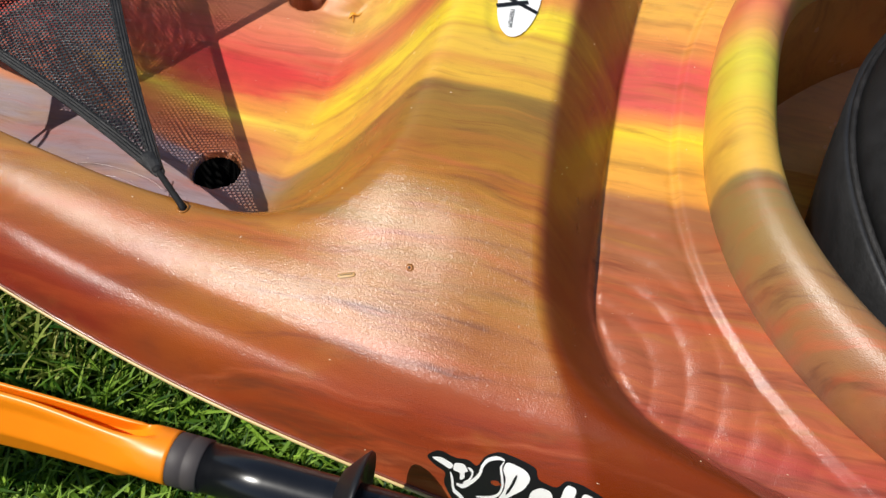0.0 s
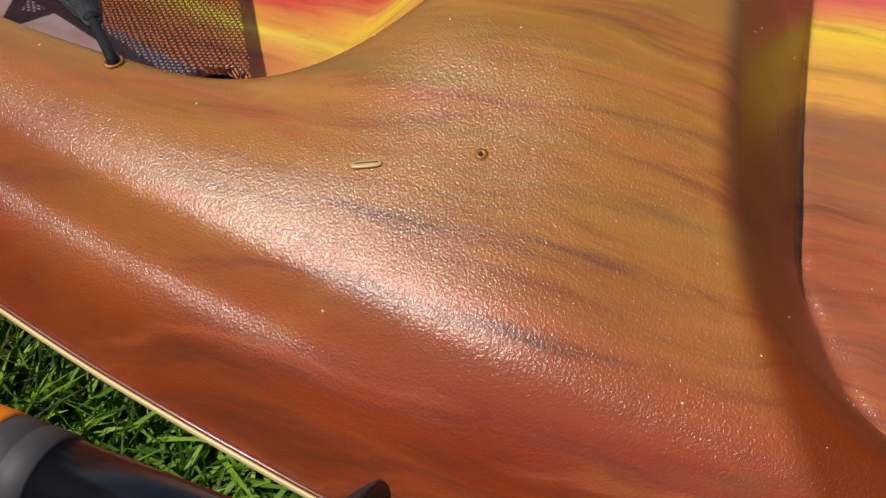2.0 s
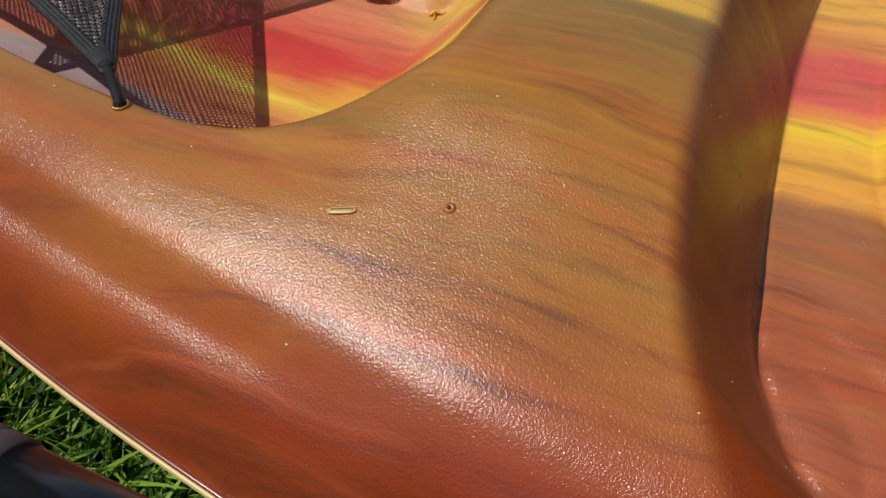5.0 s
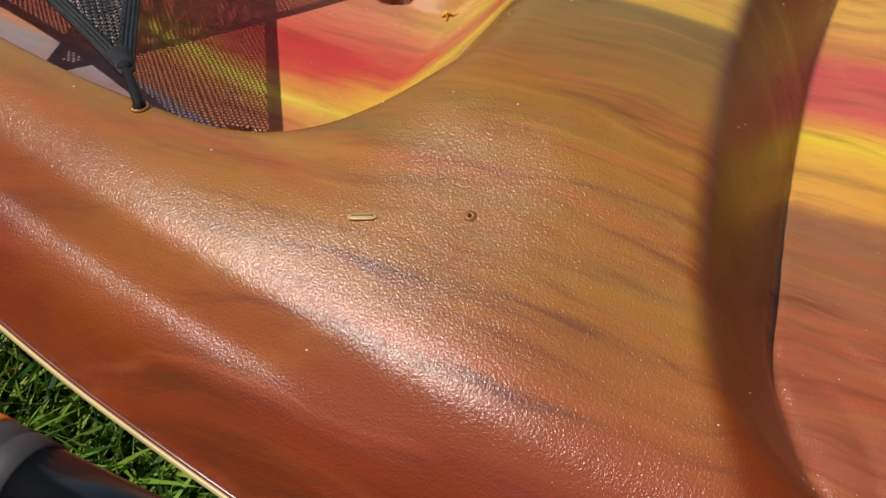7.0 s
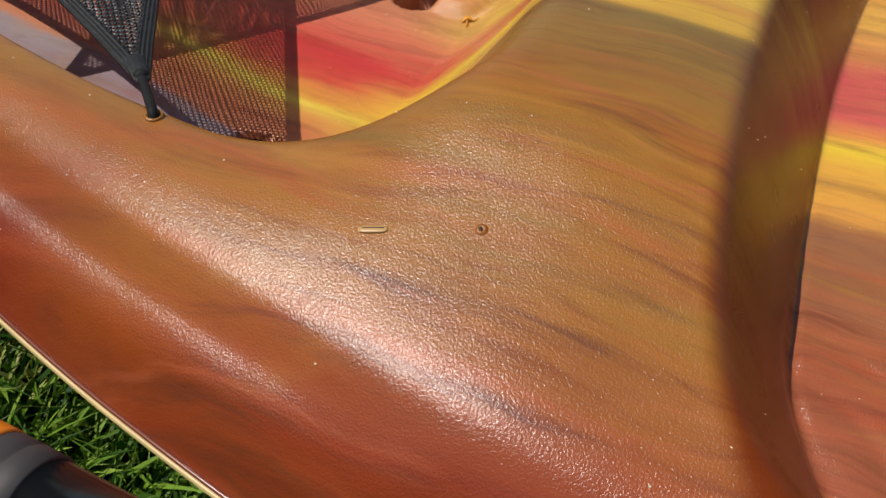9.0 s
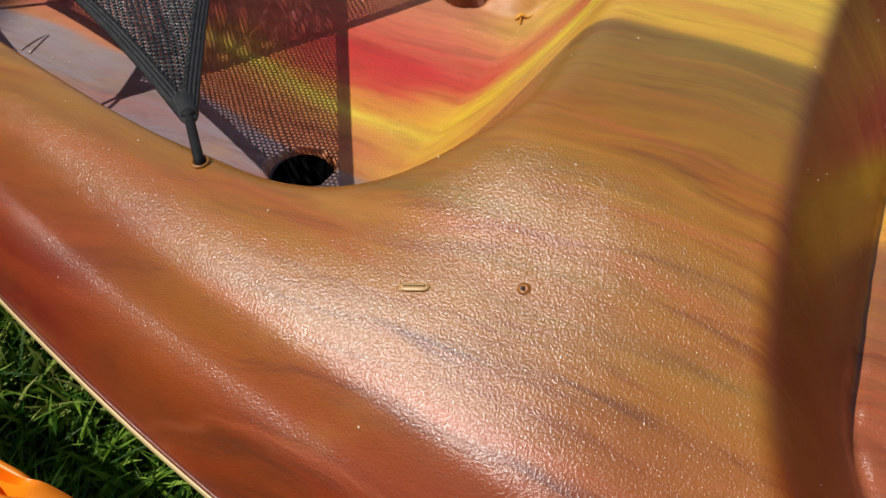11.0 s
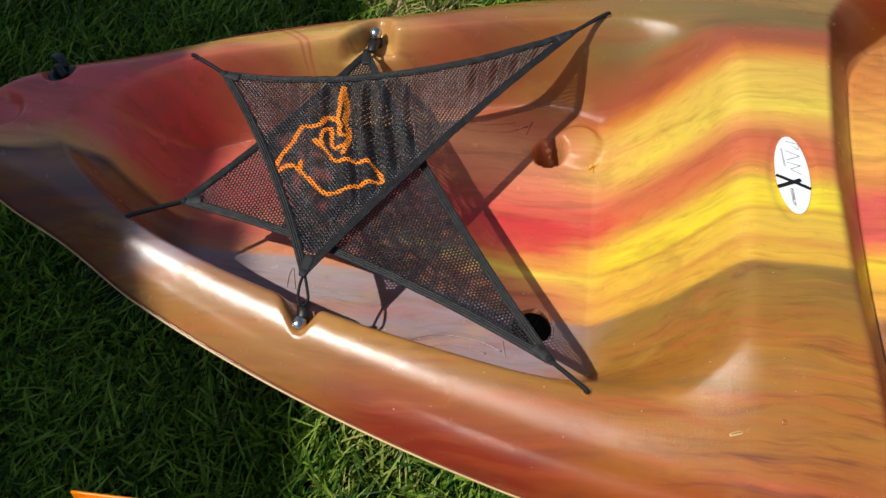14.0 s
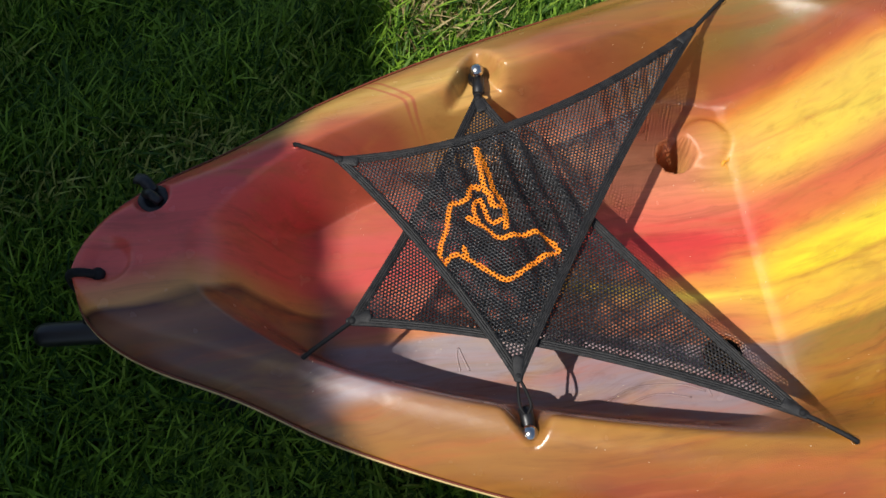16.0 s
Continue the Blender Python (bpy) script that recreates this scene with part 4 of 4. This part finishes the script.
zl = top_at(0.281, 0.106)
leaf_bit = empty("dry_leaf", (0.281, 0.106, zl), "curled yellow scrap of dry leaf in the kayak well", "leaf")
under(tube("blade", [(0.276, 0.101, zl + 0.0012), (0.279, 0.106, zl + 0.0040), (0.284, 0.107, zl + 0.0022), (0.287, 0.111, zl + 0.0030)], [0.0005, 0.0012, 0.0018, 0.0022, 0.0020, 0.0017, 0.0014, 0.0012, 0.0012, 0.0012, 0.0008, 0.0004], STRAW, None, "", 12, 8, 0.3), leaf_bit)
under(tube("stalk", [(0.279, 0.106, zl + 0.0030), (0.281, 0.101, zl + 0.0022), (0.282, 0.097, zl + 0.0012)], 0.0006, STRAW, None, "", 10, 6), leaf_bit)

# ---- the seat in the cockpit ----
seat = empty("padded_seat", (0.95, 0, 0.06), "black ribbed padded seat inside the kayak cockpit", "seat")
su, sv = np.linspace(-0.22, 0.22, 60), np.linspace(0, 1, 70)
SU, SV = np.meshgrid(su, sv, indexing="ij")
edge_x = 0.752 + 1.75 * SU**2
SXp = edge_x + 0.22 * SV
SZp = 0.248 + 0.055 * np.sqrt(np.clip(SV * 6, 0, 1)) - 0.06 * SV + 0.008 * np.abs(np.sin(SV * 28)) * ss(SV * 10) - 0.35 * np.abs(SU) ** 2.2
front = np.stack([SXp, SU, SZp], -1)
sg = np.arange(front.shape[0] * front.shape[1]).reshape(front.shape[:2])
sq = np.stack([sg[:-1, :-1], sg[:-1, 1:], sg[1:, 1:], sg[1:, :-1]], -1).reshape(-1, 4)
pad = raw("backrest", front.reshape(-1, 3).tolist(), sq[:, ::-1].tolist(), SEATFOAM, None, "black ribbed backrest pad")
pad.data.flip_normals()
sol = pad.modifiers.new("thick", "SOLIDIFY")
sol.thickness, sol.offset = 0.03, -1
under(pad, seat)
rimline = [(0.752 + 1.75 * u**2 - 0.001, u, 0.248 - 0.35 * abs(u) ** 2.2) for u in np.linspace(-0.22, 0.22, 30)]
v, f = sweep(rimline, 0.0035, 8)
under(raw("piping", v, f, TAPE, None, "black piping"), seat)
# panel added to black out the sunlit floor between seat and rim
skirt = [p for q in rimline for p in (q, (q[0] + 0.012, q[1], 0.5 * q[2] + 0.04), (q[0] + 0.03, q[1], 0.07))]
kg = np.arange(90).reshape(30, 3)
kf = np.stack([kg[:-1, :-1], kg[:-1, 1:], kg[1:, 1:], kg[1:, :-1]], -1).reshape(-1, 4)
back = raw("gap_shade_panel", skirt, kf.tolist(), SEATFOAM, None, "black fabric panel added to darken the gap by the seat")
sol = back.modifiers.new("thick", "SOLIDIFY")
sol.thickness = 0.008
under(back, seat)
bm = bmesh.new()
bmesh.ops.create_cube(bm, size=1, matrix=Matrix.Translation((1.02, 0, 0.105)) @ Matrix.Diagonal((0.42, 0.40, 0.09, 1)))
bmesh.ops.bevel(bm, geom=bm.edges[:], offset=0.03, segments=4, affect="EDGES", profile=0.5)
under(part("cushion", bm, SEATFOAM, None, "black seat cushion"), seat)
bm = bmesh.new()
bmesh.ops.create_cube(bm, size=1, matrix=Matrix.Translation((0.90, 0, 0.14)) @ Matrix.Diagonal((0.05, 0.30, 0.17, 1)))
bmesh.ops.bevel(bm, geom=bm.edges[:], offset=0.015, segments=3, affect="EDGES", profile=0.5)
under(part("back_support", bm, BLACK), seat)

# ---- the paddle beside the kayak ----
PY, PZ = -0.4015, 0.276
paddle = empty("paddle", (0.7, PY, PZ), "kayak paddle with orange blade and black shaft clipped beside the hull", "paddle")
under(tube("shaft", [(0.357, PY, PZ), (1.0, PY, PZ), (1.9, PY, PZ)], 0.0150, SHAFT, None, "glossy black shaft", 30, 28), paddle)
turn_x = Matrix.Rotation(radians(90), 4, "Y")
under(lathe("ferrule", [(0.0150, 0.0), (0.0160, 0.001), (0.0162, 0.012), (0.0157, 0.0125), (0.0161, 0.0135), (0.0160, 0.022), (0.0150, 0.0225)], FERRULE, None, "dark grey rubber collar", 28, Matrix.Translation((0.3385, PY, PZ)) @ turn_x), paddle)
under(lathe("drip_ring", [(0.0150, -0.006), (0.020, -0.005), (0.031, 0.004), (0.034, 0.007), (0.0335, 0.0085), (0.027, 0.0045), (0.0185, 0.002), (0.0150, 0.006)], BLACK, None, "black rubber drip ring", 32, Matrix.Translation((0.447, PY, PZ)) @ turn_x), paddle)
# the blade: a tube that opens into a hollow leaf hanging down
bs, bq = np.concatenate([np.linspace(0, 0.2, 40), np.linspace(0.21, 1, 40)]), np.linspace(-1, 1, 61)
MARKS = (-1, -0.62, -0.25, 0.0, 0.08, 0.20, 0.56, 1)
bv = []
for s in bs:
    bx = 0.3415 - 0.50 * s
    o = float(ss((s - 0.013) / 0.066))
    wide = float(ss((s - 0.12) / 0.55)) * (1 - 0.6 * max(0, (s - 0.72) / 0.28) ** 2.2)
    flare = float(ss((s - 0.035) / 0.176))
    spoon = float(ss((s - 0.28) / 0.35))
    tip = float(1 - 0.55 * ss((s - 0.78) / 0.22))
    far, spine = 0.0120 + 0.002 * flare + 0.003 * spoon * tip, 0.0008 + 0.0048 * flare - 0.020 * spoon
    dish = [(far, 0.0080 - 0.004 * flare), (far - 0.0018 - 0.002 * spoon, -0.002 - 0.010 * flare), ((far + spine) / 2 - 0.004, -0.006 - 0.015 * flare),
            (spine, 0.0132 + 0.001 * flare - 0.014 * spoon), (spine - 0.002, 0.0128 + 0.001 * flare - 0.014 * spoon), (spine - 0.005, 0.0105 - 0.007 * flare - 0.012 * spoon),
            (-0.0132 + 0.004 * flare - 0.018 * spoon, -0.004 - 0.008 * flare - 0.024 * wide), (-0.0135 + 0.003 * flare - 0.030 * spoon * tip, -0.018 - 0.012 * flare - 0.05 * wide)]
    for q in bq:
        ang = radians(np.interp(q, (-1, 0.04, 1), (20, 84, 260)))
        ty, tz = 0.0152 * math.cos(ang), 0.0152 * math.sin(ang)
        py = np.interp(q, MARKS, [c[0] for c in dish])
        pz = np.interp(q, MARKS, [c[1] for c in dish])
        bv.append((bx, PY + ty * (1 - o) + py * o, PZ + tz * (1 - o) + pz * o))
bg = np.arange(80 * 61).reshape(80, 61)
bf = np.stack([bg[:-1, :-1], bg[:-1, 1:], bg[1:, 1:], bg[1:, :-1]], -1).reshape(-1, 4)
blade = raw("blade", bv, bf.tolist(), ORANGE, None, "bright orange plastic blade")
sol = blade.modifiers.new("thick", "SOLIDIFY")
sol.thickness, sol.offset = 0.0022, 0
under(blade, paddle)
under(tube("far_blade", [(1.90, PY, PZ), (2.05, PY, PZ - 0.01), (2.33, PY, PZ - 0.02)], np.concatenate([np.linspace(0.015, 0.075, 16), np.linspace(0.075, 0.03, 8)]), ORANGE, None, "", 24, 16, 0.12), paddle)
for k, (bx, wd) in enumerate(((-0.030, 0.010), (-0.046, 0.006), (-0.061, 0.013), (-0.079, 0.011))):
    bm = bmesh.new()
    bmesh.ops.create_cube(bm, size=1, matrix=Matrix.Translation((bx, PY + 0.0030, PZ - 0.0140)) @ Matrix.Diagonal((wd, 0.011, 0.0012, 1)))
    bmesh.ops.bevel(bm, geom=bm.edges[:], offset=0.0005, segments=1, affect="EDGES")
    mark_bar = part("printed_shape", bm, PAPER, None, "white print" if k == 0 else "")
    mark_bar.parent = blade
    mark_bar.matrix_parent_inverse = Matrix.Identity(4)
for px in (0.86, 1.45):
    holder = empty("paddle_clip", (px, -0.385, 0.25), "black plastic clip on the hull holding the paddle shaft", "clip", "paddle clips")
    arc = [(px, PY + 0.0168 * math.cos(a), PZ + 0.0168 * math.sin(a)) for a in np.linspace(-2.4, 2.2, 14)]
    under(tube("jaw", arc, 0.003, BLACK, None, "", 40, 8), holder)
    under(tube("foot", [(px, -0.372, 0.232), (px, -0.385, 0.250), (px, -0.388, 0.256)], 0.006, BLACK, None, "", 10, 8), holder)

# ---- dust and specks on the deck ----
rng = np.random.default_rng(5)
n = 280
sx, sy = rng.uniform(-0.25, 0.72, n), rng.uniform(-0.36, 0.25, n)
ok = np.abs(sy) < half_width(sx) - 0.006
sx, sy = sx[ok], sy[ok]
sz = top(sx, sy)
sr = rng.uniform(0.0002, 0.0006, len(sx))
verts, faces = [], []
for x, y, z, r in zip(sx, sy, sz, sr):
    b = len(verts)
    a0 = rng.uniform(0, 6)
    for k in range(4):
        a = a0 + k * math.pi / 2
        verts.append((x + r * math.cos(a) * rng.uniform(0.7, 1.6), y + r * math.sin(a), z + 0.0001))
    verts.append((x, y, z + r * 0.9))
    faces += [(b + k, b + (k + 1) % 4, b + 4) for k in range(4)]
tagged(raw("dust", verts, faces, DUST, None, "", False), "pale dust and grit specks on the kayak deck", "dust", kind="stuff")

# ---- grass ----
def blades(name, n, seed, x0, x1, y0, y1, broad=1.0, gap=None, material=None, label="green lawn grass with some dry blades"):
    g = np.random.default_rng(seed)
    x, y = g.uniform(x0, x1, n), g.uniform(y0, y1, n)
    ok = np.abs(y) > half_width(x) * 0.80
    if gap:
        ok &= ~((x > gap[0]) & (x < gap[1]) & (y > gap[2]) & (y < gap[3]))
    x, y = x[ok], y[ok]
    m = len(x)
    tall = g.uniform(0.018, 0.068, m) * (0.8 + 0.35 * np.sin(x * 9 + 2 * np.sin(y * 7)) * np.sin(y * 8))
    lean = g.normal(0, 0.016, (m, 2)) + 0.006
    yaw = g.uniform(0, math.pi, m)
    wid = g.uniform(0.0011, 0.0030, m) * broad
    sx, sy = np.cos(yaw) * wid, np.sin(yaw) * wid
    curl = g.uniform(1.0, 2.4, m)
    rows = []
    for h, f in ((0.0, 1.0), (0.45, 0.95), (0.8, 0.6)):
        bx, by, bz = x + lean[:, 0] * curl * h**2, y + lean[:, 1] * curl * h**2, tall * h * (1 - 0.12 * h)
        rows += [np.stack([bx - sx * f, by - sy * f, bz], -1), np.stack([bx + sx * f, by + sy * f, bz], -1)]
    rows.append(np.stack([x + lean[:, 0] * curl, y + lean[:, 1] * curl, tall * 0.88], -1))
    v = np.stack(rows, 1).reshape(-1, 3)
    base = (np.arange(m) * 7)[:, None]
    quads = np.concatenate([base + np.array([0, 1, 3, 2]), base + np.array([2, 3, 5, 4])])
    tris = base + np.array([4, 5, 6])
    me = bpy.data.meshes.new(name)
    me.from_pydata(v.tolist(), [], quads.tolist() + tris.tolist())
    me.materials.append(material or GRASS)
    return tagged(new(name, me), label, "grass", kind="stuff")


blades("grass", 125000, 3, -0.95, 0.75, -0.75, 0.85)
blades("grass", 110000, 4, -3.2, 4.2, -3.0, 3.0, 2.4, (-0.95, 0.75, -0.75, 0.85))

blades("dry_grass", 900, 6, -0.10, 0.02, 0.50, 0.62, 1.0, None, DRY, "dry straw-coloured grass blades in the lawn")
blades("dry_grass", 500, 7, -0.08, 0.06, 0.42, 0.70, 1.0, None, DRY, "dry straw-coloured grass blades in the lawn")

# ---- an unseen hedge added to shade the tip of the kayak ----
hedge = empty("hedge", (-2.1, -0.6, 0), "tall clipped green hedge added out of view to cast shade", "hedge")
HX0 = -1.9


# the dips in its top shape the shadow's edge on the kayak
def hedge_top(y):
    y = y + 0.507
    return 1.636 + np.interp(y, (-0.60, -0.53, -0.46, -0.39, -0.345, -0.29, -0.15, 0.15, 0.35, 1.2), (1.80, 1.785, 1.655, 1.635, 1.755, 1.765, 1.665, 1.64, 1.60, 1.50)) + 0.010 * np.sin(y * 11) + 0.008 * np.sin(y * 29 + 1)


hy = np.linspace(-1.75, 0.42, 105)
sec = []
for y in hy:
    h = float(hedge_top(y)) - 0.008
    sec.append([(HX0 - 0.05, y, 0.0), (HX0 - 0.02, y, h * 0.5), (HX0 - 0.02, y, h - 0.02), (HX0 - 0.04, y, h), (HX0 - 0.45, y, h), (HX0 - 0.5, y, h * 0.5), (HX0 - 0.5, y, 0.0)])
hv = [p for s in sec for p in s]
hgi = np.arange(len(hv)).reshape(len(hy), 7)
hf = np.stack([hgi[:-1, :-1], hgi[:-1, 1:], hgi[1:, 1:], hgi[1:, :-1]], -1).reshape(-1, 4).tolist() + [tuple(hgi[0]), tuple(hgi[-1][::-1])]
under(raw("branches", hv, hf, BARK, None, "dense dark twigs inside the hedge"), hedge)
g = np.random.default_rng(8)
m = 30000
ly = g.uniform(-1.78, 0.45, m)
ht = hedge_top(ly)
on_top = g.random(m) < 0.42
lx = np.where(on_top, HX0 - g.uniform(0, 0.48, m), HX0 - 0.03 + g.normal(0, 0.014, m))
lz = np.where(on_top, ht - 0.012 + g.normal(0, 0.006, m), g.uniform(0.02, 1.0, m) * ht)
lv, lf = [], []
d1, d2 = g.normal(0, 1, (m, 3)), g.normal(0, 1, (m, 3))
d1 /= np.linalg.norm(d1, axis=1)[:, None]
d2 -= (d1 * d2).sum(1)[:, None] * d1
d2 /= np.linalg.norm(d2, axis=1)[:, None]
size = g.uniform(0.016, 0.032, m)[:, None]
p = np.stack([lx, ly, lz], -1)
quad = np.stack([p - d1 * size, p + d2 * size * 0.55, p + d1 * size, p - d2 * size * 0.55], 1).reshape(-1, 3)
lf = (np.arange(m)[:, None] * 4 + np.arange(4)).tolist()
under(raw("leaves", quad.tolist(), lf, LEAF, None, "small green leaves", False), hedge)
